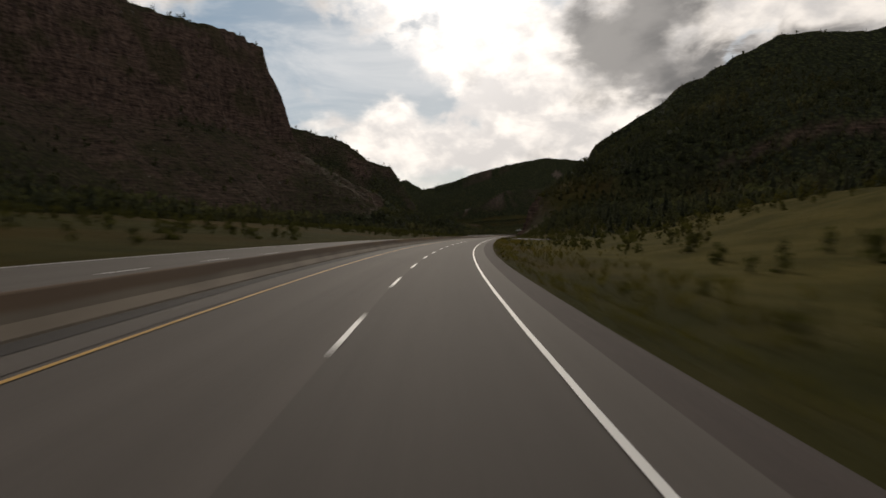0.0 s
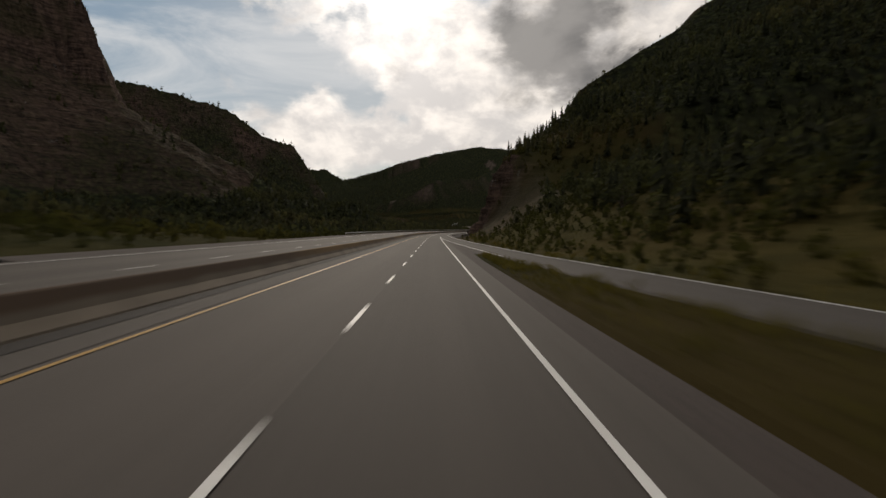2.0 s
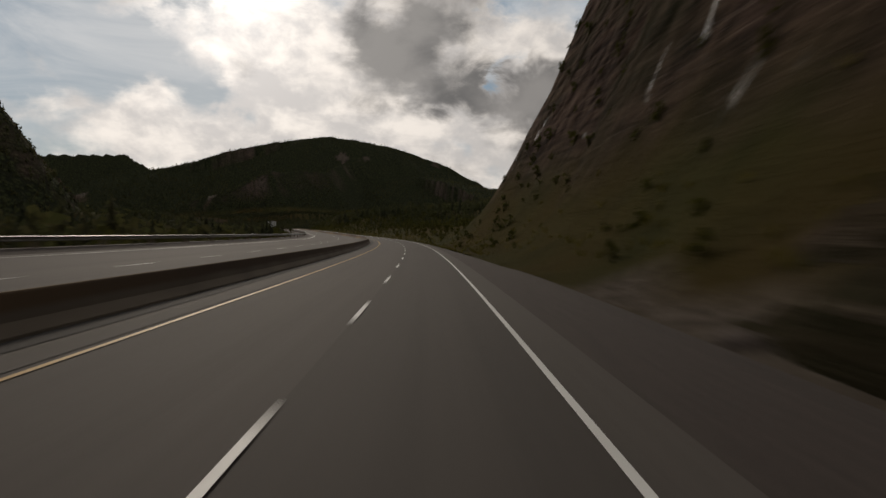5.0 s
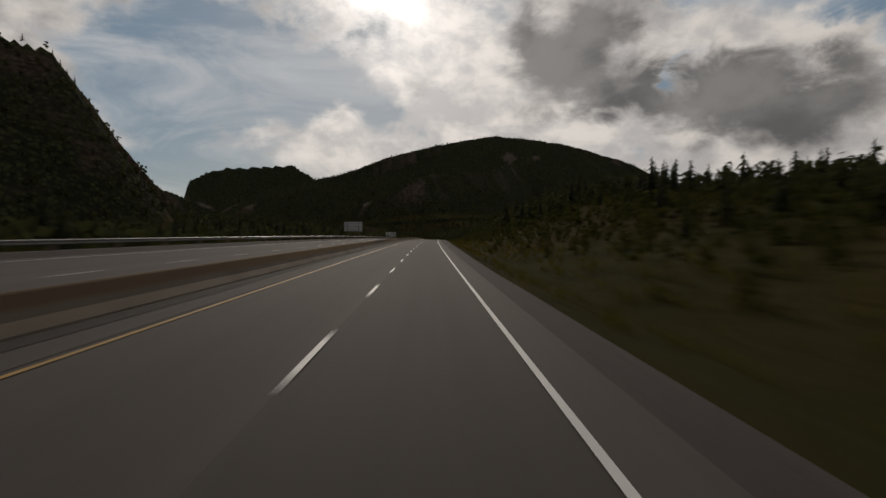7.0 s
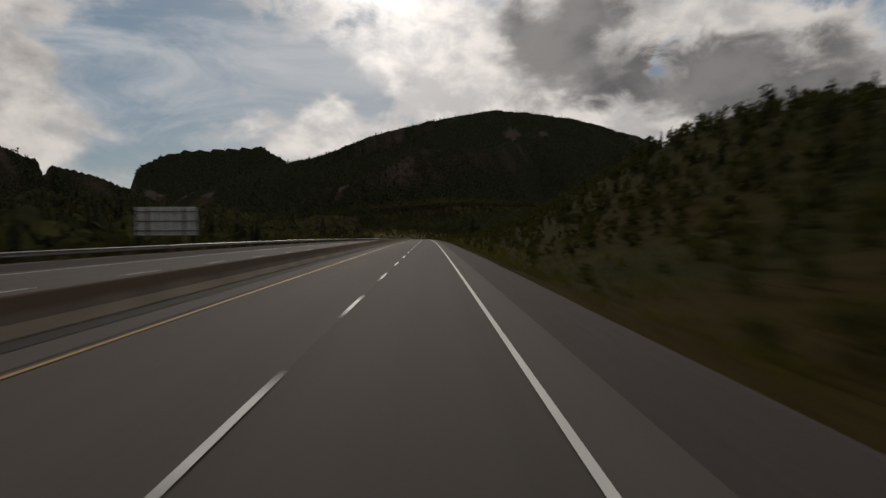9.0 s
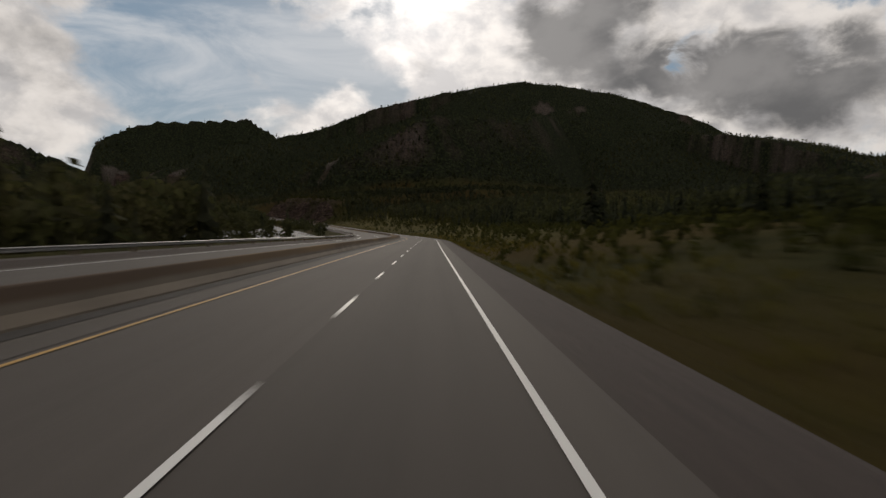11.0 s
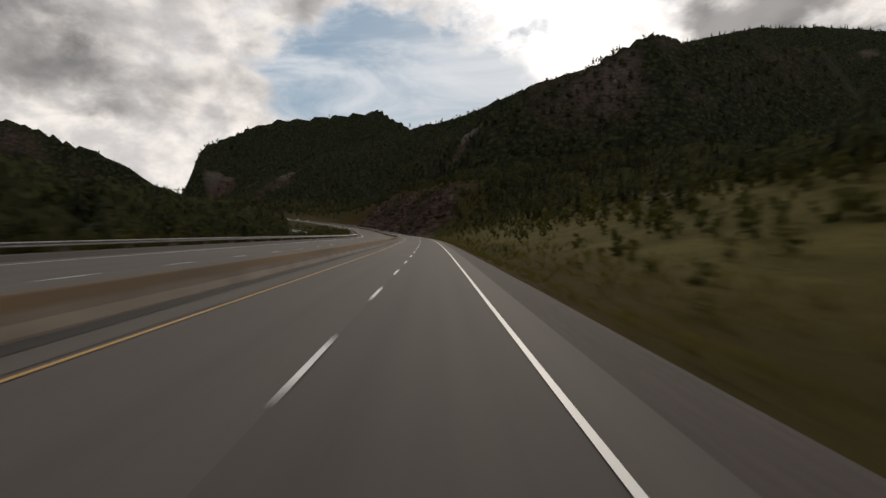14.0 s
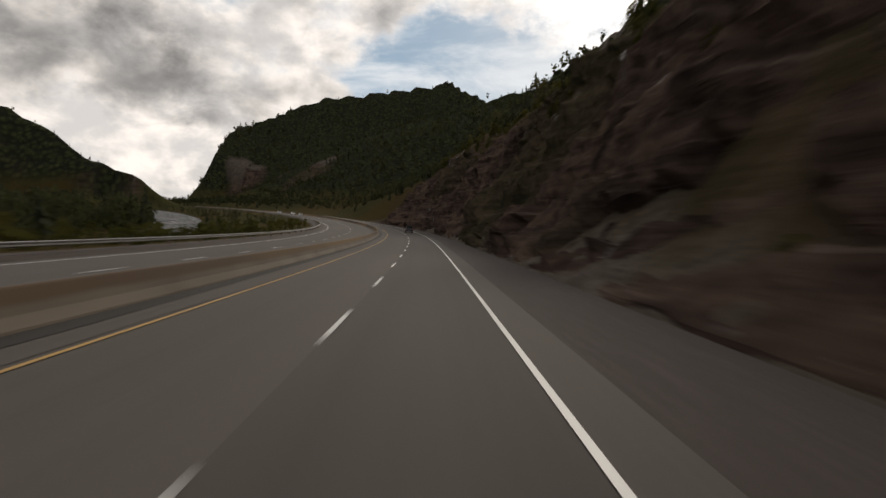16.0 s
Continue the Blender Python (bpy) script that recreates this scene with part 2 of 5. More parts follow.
    wet = n.math("MULTIPLY", n.math("MULTIPLY", n.ramp(n.noise(seep.outputs[0], 1.0, 5, 0.6, 0.5), 0.60, 0.68), n.ramp(n.noise(co, 0.16, 2), 0.52, 0.62)), sep.outputs[1])
    rock = n.mix(n.math("MULTIPLY", wet, 0.6), rock, (0.03, 0.026, 0.024))
    n.wire(n.ramp(wet, 0, 1, 1.0, 0.22), b.inputs["Roughness"])
    n.wire(n.ramp(wet, 0, 1, 0.02, 0.7), b.inputs["Specular IOR Level"])
    gravel = n.mix(n.ramp(fine, 0.35, 0.7), (0.07, 0.058, 0.049), (0.17, 0.145, 0.122))
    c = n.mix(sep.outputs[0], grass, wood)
    c = n.mix(sep.outputs[1], c, rock)
    c = n.mix(sep.outputs[2], c, gravel)
    n.wire(c, b.inputs["Base Color"])
    relief(n, b, n.math("ADD", n.math("ADD", n.math("MULTIPLY", fine, 0.4), crack), n.math("MULTIPLY", n.math("MULTIPLY", tops, sep.outputs[0]), 1.5)), 0.8, 0.4)
    return m


def asphalt_material(name, tone):
    m, n, b = material(name, 0.86, 0, 0.32)
    uv = n.put("ShaderNodeUVMap").outputs[0]
    co = n.put("ShaderNodeNewGeometry").outputs["Position"]
    streak = n.put("ShaderNodeMapping")
    n.wire(uv, streak.inputs[0])
    streak.inputs["Scale"].default_value = (2.2, 0.02, 1)
    long = n.noise(streak.outputs[0], 1.0, 5, 0.6)
    patch = n.noise(co, 0.12, 4)
    grain = n.noise(co, 60.0, 3, 0.7)
    t = n.math("ADD", n.math("MULTIPLY", long, 0.6), n.math("MULTIPLY", patch, 0.4))
    c = n.mix(n.ramp(t, 0.3, 0.7), tuple(v * 0.75 for v in tone), tuple(v * 1.25 for v in tone))
    c = n.mix(n.math("MULTIPLY", n.ramp(grain, 0.35, 0.7), 0.35), c, tuple(v * 1.6 for v in tone))
    n.wire(c, b.inputs["Base Color"])
    relief(n, b, grain, 0.25, 0.01)
    return m


def barrier_material():
    """Weathered concrete: the upright face stained ochre brown with shade painted in, the sloping foot painted paler
    and greyer for the light it catches, runs of damp.
    """
    m, n, b = material("barrier_concrete", 0.9, 0, 0.3)
    uv = n.put("ShaderNodeUVMap").outputs[0]
    sep = n.put("ShaderNodeSeparateXYZ")
    n.wire(uv, sep.inputs[0])
    co = n.put("ShaderNodeNewGeometry").outputs["Position"]
    long = n.noise(co, 0.07, 4)
    run = n.put("ShaderNodeMapping")
    n.wire(uv, run.inputs[0])
    run.inputs["Scale"].default_value = (3.0, 1.2, 1)
    damp = n.noise(run.outputs[0], 1.0, 6, 0.65)
    grain = n.noise(co, 30.0, 4, 0.7)
    # stain plus painted shade above, painted light on the sloping foot
    stain_shade = n.mix(n.ramp(long, 0.4, 0.6), (0.085, 0.055, 0.036), (0.20, 0.125, 0.055))
    foot = n.mix(n.ramp(damp, 0.35, 0.65), (0.115, 0.094, 0.073), (0.19, 0.158, 0.122))
    c = n.mix(n.ramp(n.math("ADD", sep.outputs[0], n.math("MULTIPLY", damp, 0.02)), -8.03 * K, -7.97 * K), stain_shade, foot)
    c = n.mix(n.math("MULTIPLY", n.ramp(damp, 0.55, 0.75), 0.5), c, (0.06, 0.045, 0.036))
    c = n.mix(n.math("MULTIPLY", grain, 0.3), c, (0.10, 0.08, 0.06))
    n.wire(c, b.inputs["Base Color"])
    relief(n, b, grain, 0.3, 0.01)
    return m


def leaf_material(name, dark, light):
    m, n, b = material(name, 1.0, 0, 0.03)
    r = n.put("ShaderNodeNewGeometry").outputs["Random Per Island"]
    co = n.put("ShaderNodeNewGeometry").outputs["Position"]
    f = n.noise(co, 1.7, 4)
    c = n.mix(r, dark, light)
    drift = n.noise(co, 0.035, 4, 0.6)
    c = n.mix(n.math("MULTIPLY", n.ramp(drift, 0.44, 0.66), 0.7), c, tuple(v * k for v, k in zip(light, (1.6, 1.3, 1.05))))
    c = n.mix(n.math("MULTIPLY", n.ramp(f, 0.35, 0.65), 0.5), c, tuple(v * 0.45 for v in dark))
    n.wire(c, b.inputs["Base Color"])
    through_leaf = n.put("ShaderNodeBsdfTranslucent")
    n.wire(n.mix(0.5, c, tuple(v * k for v, k in zip(light, (1.3, 1.4, 0.8)))), through_leaf.inputs["Color"])
    both = n.put("ShaderNodeMixShader")
    both.inputs[0].default_value = 0.38
    n.wire(b.outputs[0], both.inputs[1])
    n.wire(through_leaf.outputs[0], both.inputs[2])
    n.wire(both.outputs[0], m.node_tree.nodes["Material Output"].inputs["Surface"])
    return m


def water_material():
    m, n, b = material("river_water", 0.35, 0, 0.18)
    co = n.put("ShaderNodeNewGeometry").outputs["Position"]
    f = n.noise(co, 1.6, 6, 0.65, 0.8)
    g = n.noise(co, 0.25, 3)
    foam = n.math("MULTIPLY", n.ramp(f, 0.50, 0.62), n.ramp(g, 0.38, 0.6))
    n.wire(n.mix(foam, (0.02, 0.024, 0.026), (0.50, 0.52, 0.53)), b.inputs["Base Color"])
    n.wire(n.ramp(g, 0.35, 0.65, 0.3, 0.6), b.inputs["Roughness"])
    relief(n, b, f, 1.0, 0.9)
    return m


GROUND = ground_material()
STRIP_DARK = plain("dark_strip", (0.022, 0.019, 0.017), 0.9, wear=0.4, scale=14)
ASPHALT = asphalt_material("lane_asphalt", (0.059, 0.051, 0.045))
FAST_ASPHALT = asphalt_material("fast_lane_asphalt", (0.073, 0.063, 0.056))
OLD_ASPHALT = asphalt_material("shoulder_asphalt", (0.077, 0.067, 0.059))
GRAVEL = plain("dark_gravel", (0.046, 0.034, 0.029), 0.95, wear=0.55, scale=22)
WHITE = plain("white_road_paint", (0.72, 0.72, 0.70), 0.6, wear=0.18, scale=3)
YELLOW = plain("yellow_road_paint", (0.44, 0.255, 0.06), 0.6, wear=0.2, scale=3)
BARRIER = barrier_material()
RAIL_STEEL = plain("guardrail_steel", (0.25, 0.245, 0.235), 0.5, 0.25, wear=0.2, scale=6)
STEEL = plain("galvanised_steel", (0.13, 0.125, 0.12), 0.6, 0.2, wear=0.2, scale=6)
WOODEN = plain("weathered_timber", (0.16, 0.12, 0.09), 0.9, wear=0.3, scale=9)
SIGN_BACK = plain("aluminium_sheet", (0.55, 0.56, 0.56), 0.45, 0.3, wear=0.12, scale=4)
SPRUCE = leaf_material("spruce_needles", (0.026, 0.031, 0.021), (0.061, 0.066, 0.041))
BIRCH = leaf_material("birch_leaves", (0.031, 0.036, 0.021), (0.077, 0.079, 0.043))
SHRUB = leaf_material("shrub_leaves", (0.032, 0.037, 0.014), (0.076, 0.074, 0.026))
GRASS = leaf_material("verge_grass", (0.055, 0.058, 0.014), (0.14, 0.115, 0.032))
BARK = plain("tree_bark", (0.09, 0.07, 0.055), 0.95, wear=0.4, scale=10)
WATER = water_material()


# ---------- building blocks ----------
def mesh_of(name, verts, faces, mat, smooth=False):
    me = bpy.data.meshes.new(name)
    me.from_pydata([tuple(v) for v in verts], [], [tuple(f) for f in faces])
    me.materials.append(mat)
    if smooth:
        me.shade_smooth()
    me.update()
    return me


def from_arrays(name, co, quads, mat, smooth=False):
    me = bpy.data.meshes.new(name)
    k = quads.shape[1]
    me.vertices.add(len(co))
    me.vertices.foreach_set("co", co.astype(np.float32).ravel())
    me.loops.add(quads.size)
    me.loops.foreach_set("vertex_index", quads.astype(np.int32).ravel())
    me.polygons.add(len(quads))
    me.polygons.foreach_set("loop_start", np.arange(0, quads.size, k, dtype=np.int32))
    me.materials.append(mat)
    me.update(calc_edges=True)
    if smooth:
        me.shade_smooth()
    return me


def part(name, bm, mat, parent, label=""):
    me = bpy.data.meshes.new(name)
    bm.to_mesh(me)
    bm.free()
    me.materials.append(mat)
    ob = new(name, me)
    ob.parent = parent
    if label:
        ob["label"] = label
    return ob


def along(t, u, z=0.0):
    """A point u model metres to the right of the drive's line at t, z above the road."""
    x, y, zr, h, _ = road_at(t)
    return Vector((x + u * math.cos(h), y + u * math.sin(h), zr + z))


def ribbon(name, t0, t1, profile, mat, step=0.04, smooth=False):
    """A strip swept along the road from t0 to t1: profile is a row of (u, z), u a number or a function of t."""
    ts = np.arange(t0, t1 + step / 2, step)
    co, k = [], len(profile)
    for t in ts:
        x, y, z, h, _ = road_at(t)
        for u, dz in profile:
            uu = u(t) if callable(u) else u
            dd = dz(t) if callable(dz) else dz
            co.append((x + uu * math.cos(h), y + uu * math.sin(h), z + dd))
    faces = [(i * k + j + 1, i * k + j, (i + 1) * k + j, (i + 1) * k + j + 1) for i in range(len(ts) - 1) for j in range(k - 1)]
    me = mesh_of(name, co, faces, mat, smooth)
    uv = me.uv_layers.new(name="UVMap")
    us = [(u(0) if callable(u) else u) for u, _ in profile]
    for loop in me.loops:
        i, j = divmod(loop.vertex_index, k)
        uv.data[loop.index].uv = (us[j], ts[i] * PACE)
    return me


# ---------- the land ----------
# crests: x, y, height; then how the side falls from the crest to the valley
RIDGES = [
    # the cliff above the river, with scree below
    ([(-190, -60, 95), (-165, 60, 100), (-140, 159, 82), (-96, 236, 82), (-89, 238, 65), (-108, 262, 58), (-136, 290, 79), (-160, 321, 90), (-215, 345, 105)], 190, 78, "cliff"),
    # the wooded spur beyond it
    ([(-214, 323, 91), (-162, 364, 79), (-103, 394, 67), (-82, 401, 53), (-67, 411, 48), (-57, 414, 17), (-50, 424, 3)], 45, 40, "spur"),
    # the low hill on the far bank
    ([(-224, 560, 50), (-179, 631, 38), (-139, 685, 20), (-120, 686, 15), (-104, 684, 17), (-98, 687, 3)], 58, 40, "spur"),
    # the hill over the rock cut
    ([(20, 199, 6), (28, 207, 22), (70, 209, 50), (89, 201, 56), (102, 205, 64), (147, 200, 64), (230, 150, 90)], 20, 95, "near"),
    # the broad mountain ahead
    ([(-105, 859, 46), (-26, 869, 60), (29, 872, 79), (65, 867, 94), (96, 873, 99), (137, 876, 97), (169, 878, 92), (180, 824, 51), (258, 744, 24), (264, 690, 31)], 285, 132, "peak"),
    # the far bluff over the river
    ([(-190, 790, 20), (-203, 812, 35), (-210, 840, 46), (-203, 856, 56), (-125, 872, 63), (-116, 867, 64), (-94, 856, 53)], 12, 71, "bluff"),
    # the rock hill past the long bend
    ([(-44, 708, 13), (-21, 687, 17), (-8, 671, 18), (28, 684, 35), (80, 731, 43), (109, 802, 61)], 59, 54, "near"),
    # hills that close the valley all round
    ([(300, -200, 90), (330, 100, 95), (330, 400, 60), (360, 640, 38), (300, 700, 28)], 150, 190, "dome"),
    ([(-600, 1250, 26), (-350, 1300, 34), (0, 1300, 60), (300, 1250, 70), (600, 900, 60), (620, 300, 70)], 260, 260, "dome"),
    ([(-190, -60, 95), (-150, -260, 100), (100, -300, 100), (300, -200, 90)], 160, 160, "dome"),
    ([(-225, 345, 100), (-330, 520, 80), (-430, 760, 22), (-500, 1000, 14)], 90, 90, "dome"),
]


def fall(kind, d):
    """Height left, of one, at the share d of the way down the side."""
    d = np.clip(d, 0, 1)
    if kind == "cliff":
        return np.where(d < 0.14, 1 - d / 0.14 * 0.5, 0.5 * (1 - (d - 0.14) / 0.86) ** 1.25)
    if kind == "bluff":
        return np.where(d < 0.25, 1 - d * 1.6, 0.6 * (1 - (d - 0.25) / 0.75) ** 1.2)
    if kind == "spur":
        return (1 - d) ** 1.15
    if kind == "near":
        return (1 - d) ** 1.6
    return 0.5 * (1 - d) + 0.5 * (1 - d * d * (3 - 2 * d))


def lumps(x, y, scale, seed, octaves=4):
    """Smooth value noise of the plan, about -1 to 1."""
    rng = np.random.RandomState(seed)
    out, amp = np.zeros_like(x), 1.0
    for _ in range(octaves):
        g = rng.rand(128, 128) * 2 - 1
        u, v = x / scale + 57.3, y / scale + 31.7
        i, j = np.floor(u).astype(int), np.floor(v).astype(int)
        fu, fv = u - i, v - j
        fu, fv = fu * fu * (3 - 2 * fu), fv * fv * (3 - 2 * fv)
        i, j, i2, j2 = i % 128, j % 128, (i + 1) % 128, (j + 1) % 128
        out += amp * ((g[i, j] * (1 - fu) + g[i2, j] * fu) * (1 - fv) + (g[i, j2] * (1 - fu) + g[i2, j2] * fu) * fv)
        amp, scale = amp * 0.5, scale * 0.5
    return out / 1.9


NEAR_T = np.arange(-1.5, 32, 0.06)
NEAR_X, NEAR_Y, NEAR_Z, NEAR_H = (np.interp(NEAR_T, ROAD_T, q) for q in (ROAD_X, ROAD_Y, ROAD_Z, ROAD_H))


def beside(x, y):
    """For points of the plan: seconds along the road, metres to the right of it, the road's height there."""
    t, u, z = np.empty_like(x), np.empty_like(x), np.empty_like(x)
    for a in range(0, len(x), 20000):
        s = slice(a, a + 20000)
        d = (x[s, None] - NEAR_X) ** 2 + (y[s, None] - NEAR_Y) ** 2
        k = d.argmin(1)
        c, sn = np.cos(NEAR_H[k]), np.sin(NEAR_H[k])
        dx, dy = x[s] - NEAR_X[k], y[s] - NEAR_Y[k]
        t[s] = NEAR_T[k] + (-sn * dx + c * dy) / PACE
        side = c * dx + sn * dy
        u[s] = np.where(side < 0, -1, 1) * np.sqrt(d[np.arange(len(k)), k])
        z[s] = NEAR_Z[k]
    return t, u, z


# the side road that joins from the right: seconds, metres to its outer line
JOIN = [(1.1, 40), (1.4, 29), (1.7, 19.5), (2.0, 12.8), (2.3, 9.2), (2.6, 7.1), (2.9, 5.8), (3.2, 4.4), (3.5, 3.1), (3.8, 2.3), (4.2, 1.55), (4.5, 1.55)]


# the bank right of the road, by seconds: foot of the slope (metres out), its height, how far it takes to rise
BANK = [(-2, 6.0, 3.0, 14), (0.5, 6.0, 3.0, 14), (1.6, 9, 2.6, 12), (2.6, 5.0, 3.0, 10), (3.3, 3.6, 4.5, 12), (3.7, 3.0, 5.5, 10), (3.84, 2.9, 6.5, 9), (3.96, 2.3, 10.5, 5.8), (4.2, 2.2, 11.5, 5.2), (4.6, 2.2, 12.5, 5.4), (5.1, 2.4, 7, 8),
        (5.5, 2.6, 2.6, 10), (6.5, 2.2, 1.2, 8), (7.3, 2.2, 1.2, 9), (8, 2.6, 2.8, 9), (9.2, 3.2, 3.4, 12), (9.7, 3.2, 6.0, 12), (10.3, 3.2, 4.0, 12), (11, 2.5, 1.0, 10), (12.5, 2.2, 1.2, 14),
        (14, 2.4, 2.6, 14), (15.0, 2.6, 3.6, 14), (15.7, 2.4, 4.2, 13), (15.9, 2.0, 5.5, 10), (16.1, 1.8, 8.0, 8), (16.5, 1.7, 9, 7.5), (17.5, 2.0, 8.5, 8), (19, 3, 2, 12), (32, 3, 2, 12)]


def hills(x, y, wob):
    """The hills alone: each crest with its own fall to its left and right hand."""
    hill = np.zeros_like(x)
    # buttresses and gullies of the cliff
    gully = 5.5 * np.abs(lumps(x * 0.4, y, 15, 41, 4)) - 1.8 + 2.2 * lumps(x, y, 6, 43, 3)
    for crest, wide_l, wide_r, kind in RIDGES:
        c = np.array(crest, float)
        for k, (p, q) in enumerate(zip(c[:-1], c[1:])):
            e = q[:2] - p[:2]
            dx, dy = x - p[0], y - p[1]
            raw = (dx * e[0] + dy * e[1]) / (e @ e)
            s = np.clip(raw, 0, 1)
            dist = np.hypot(dx - s * e[0], dy - s * e[1])
            top = p[2] + s * (q[2] - p[2])
            left = e[0] * dy - e[1] * dx > 0
            if kind == "cliff":
                # level ground behind the cliff's edge
                back = left & (raw > -0.05) & (raw < 1.05)
                d = np.clip(dist * (1 + 0.34 * wob) + gully, 0, None)
                drop = np.where(back, fall("dome", d / wide_l), fall("cliff", d / wide_r))
            else:
                w = np.where(left | (kind == "bluff") & (raw < 0), wide_l, wide_r)
                if kind == "peak" and k == 0:
                    w = np.where(raw < 0, 110, w)
                if kind in ("spur", "near"):
                    w = w * np.clip(top / 60, 0.25, 1.15)
                drop = fall(kind, dist / w * (1 + 0.18 * wob))
            hill = np.maximum(hill, top * drop)
    return hill


def crags(x, y):
    """Share of pale bare outcrop: a band on the bluff, spots on the mountain, a gully over the rock hill."""
    out = np.zeros_like(x)
    for cx, cy, r, share in ((-180, 800, 9, 1.0), (-160, 803, 8, 0.9), (-141, 788, 10, 1.0), (108, 832, 9, 0.9), (136, 834, 6, 0.8), (-17, 682, 8, 0.85)):
        out = np.maximum(out, share * np.exp(-((x - cx) ** 2 + (y - cy) ** 2) / r ** 2))
    return np.clip((out + 0.9 * lumps(x, y, 5, 91, 5) - 0.5) / 0.15, 0, 1) * (out > 0.1)


def height(x, y):
    """The land at points of the plan, with the shares of wood, rock and gravel."""
    t, u, zr = beside(x, y)
    wob = lumps(x, y, 42, 3, 5)
    hill = hills(x, y, wob)
    hill = hill + np.clip(hill / 40, 0, 1) * (1.8 * wob + 2.0 * lumps(x, y, 13, 9, 3))
    b = np.array(BANK, float)
    foot, rise, span = (np.interp(t, b[:, 0], b[:, i]) for i in (1, 2, 3))
    slip = np.interp(t, [a for a, _ in JOIN], [c for _, c in JOIN]) * K
    joining = (t > 1.0) & (t < 4.35)
    foot = np.where(joining, np.maximum(foot, slip + 0.7), foot)
    s = np.clip((u - foot) / span, 0, 1)
    right = rise * s * s * (3 - 2 * s) + np.clip(u - foot - span, 0, 60) * np.interp(t, [22.6, 23.4], [0.10, 0.02])
    tall = rise * s * s * (3 - 2 * s)
    rocky = np.clip((11 - tall) / 3, 0, 1) * np.clip((rise - 6) / 4, 0, 1) * np.clip(s * 6, 0, 1) * np.clip((foot + span + 3 - u) / 4, 0, 1)
    right = right + rocky * (lumps(x, y, 5, 21, 4) * 1.7)
    low = np.interp(t, [0, 2.6, 3.6, 20], [1, 1, 0, 0])
    left = np.where(u < -6.6, low * np.clip(-u - 6.6, 0, 30) * 0.07 - (1 - low) * np.minimum(1.6, (zr - river_level(t)) * 0.45) * np.clip((-u - 7.3) / 3.5, 0, 1), 0)
    beyond = np.clip(RIVER_U(t) - RIVER_W(t) - u, 0, None)
    left = left + np.minimum(beyond * 0.3, 7) * np.interp(t, [10.5, 11.5, 14.6, 15.4], [0, 1, 1, 0])
    side = np.where(u > 0, right, left) + 0.25 * lumps(x, y, 6, 5) * np.clip((abs(u) - 7) / 6, 0, 1)
    # hills give way towards the road
    give = np.where(u > 0, np.clip((u - foot) / 14, 0, 1), np.clip((-u - 12) / 30, 0, 1))
    give = give * give * (3 - 2 * give)
    z = zr + side + np.clip(hill - 1.0, 0, None) * give
    # corridor of the road itself, and the ditch
    verge = np.where((t > 2.0) & (t < 5.5) | (t > 15.72), 1.05, 1.6)
    flat = (u > np.where(t < 2.2, -5.9, -7.0)) & (u < verge + 0.05)
    z = np.where(flat, zr - np.where(verge > 1.5, 0.36, 0.25), z)
    ditch = np.clip((u - verge) / 0.12, 0, 1) * np.clip((foot + 0.8 - u) / 1.2, 0, 1)
    z = np.where(u > verge, z - 0.22 * ditch - 0.02, z)
    bed = joining & (u > np.maximum(slip - 7.0 * K, 1.1)) & (u < slip + 0.7)
    z = np.where(bed, zr - 0.08, z)
    z = np.where(joining & (t > 2.15) & (u > 0.9) & (u < slip), zr - 0.05, z)
    # the river along the left
    bank = RIVER_U(t)
    deep = np.clip((u - (bank - RIVER_W(t))) / 3, 0, 1) * np.clip((bank - u) / 3, 0, 1) * (t > 8.5)
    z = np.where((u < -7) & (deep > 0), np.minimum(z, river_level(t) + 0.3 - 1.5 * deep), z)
    steep = np.clip(rocky, 0, 1)
    wood = np.clip((hill * give - 3.0 - 2 * wob) / 3, 0, 1)
    scree = (x < -40) & (y < 285) & (hill > 9) & (hill < 60)
    steep = np.maximum(steep, np.clip((-0.62 - lumps(x, y, 24, 31, 4)) / 0.12, 0, 0.9) * (hill > 14))
    steep = np.where(scree & (u < 0), np.maximum(steep, np.clip(0.55 + 0.6 * lumps(x, y, 24, 31, 4), 0, 0.85)), steep)
    steep = np.maximum(steep, crags(x, y))
    return z, t, u, wood, steep, np.clip(hill, 0, None)


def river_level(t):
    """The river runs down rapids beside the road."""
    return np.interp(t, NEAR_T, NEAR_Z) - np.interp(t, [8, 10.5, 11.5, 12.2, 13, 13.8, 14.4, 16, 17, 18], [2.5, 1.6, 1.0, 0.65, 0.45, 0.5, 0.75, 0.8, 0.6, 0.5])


def RIVER_U(t):
    return np.interp(t, [8, 9.5, 10.3, 11.5, 12.0, 12.35, 14, 14.6, 15.2, 16, 16.6, 17.2, 17.6, 18.3, 18.9, 19.6, 20.4], [-40, -30, -26, -22, -15, -9, -10.5, -12.5, -13, -12.5, -12.5, -13.5, -16.5, -19, -21.5, -27, -80])


def RIVER_W(t):
    return np.interp(t, [8, 9.5, 11, 12.0, 12.5, 13.8, 14.3, 15, 16, 17.2, 18.3, 19, 20], [6, 8, 9, 14, 22, 21, 9, 5, 5.5, 5.5, 6.5, 6, 6])


def spaced(lo, a, b, hi, fine, coarse):
    return np.concatenate([np.arange(lo, a, coarse), np.arange(a, b, fine), np.arange(b, hi + coarse, coarse)])


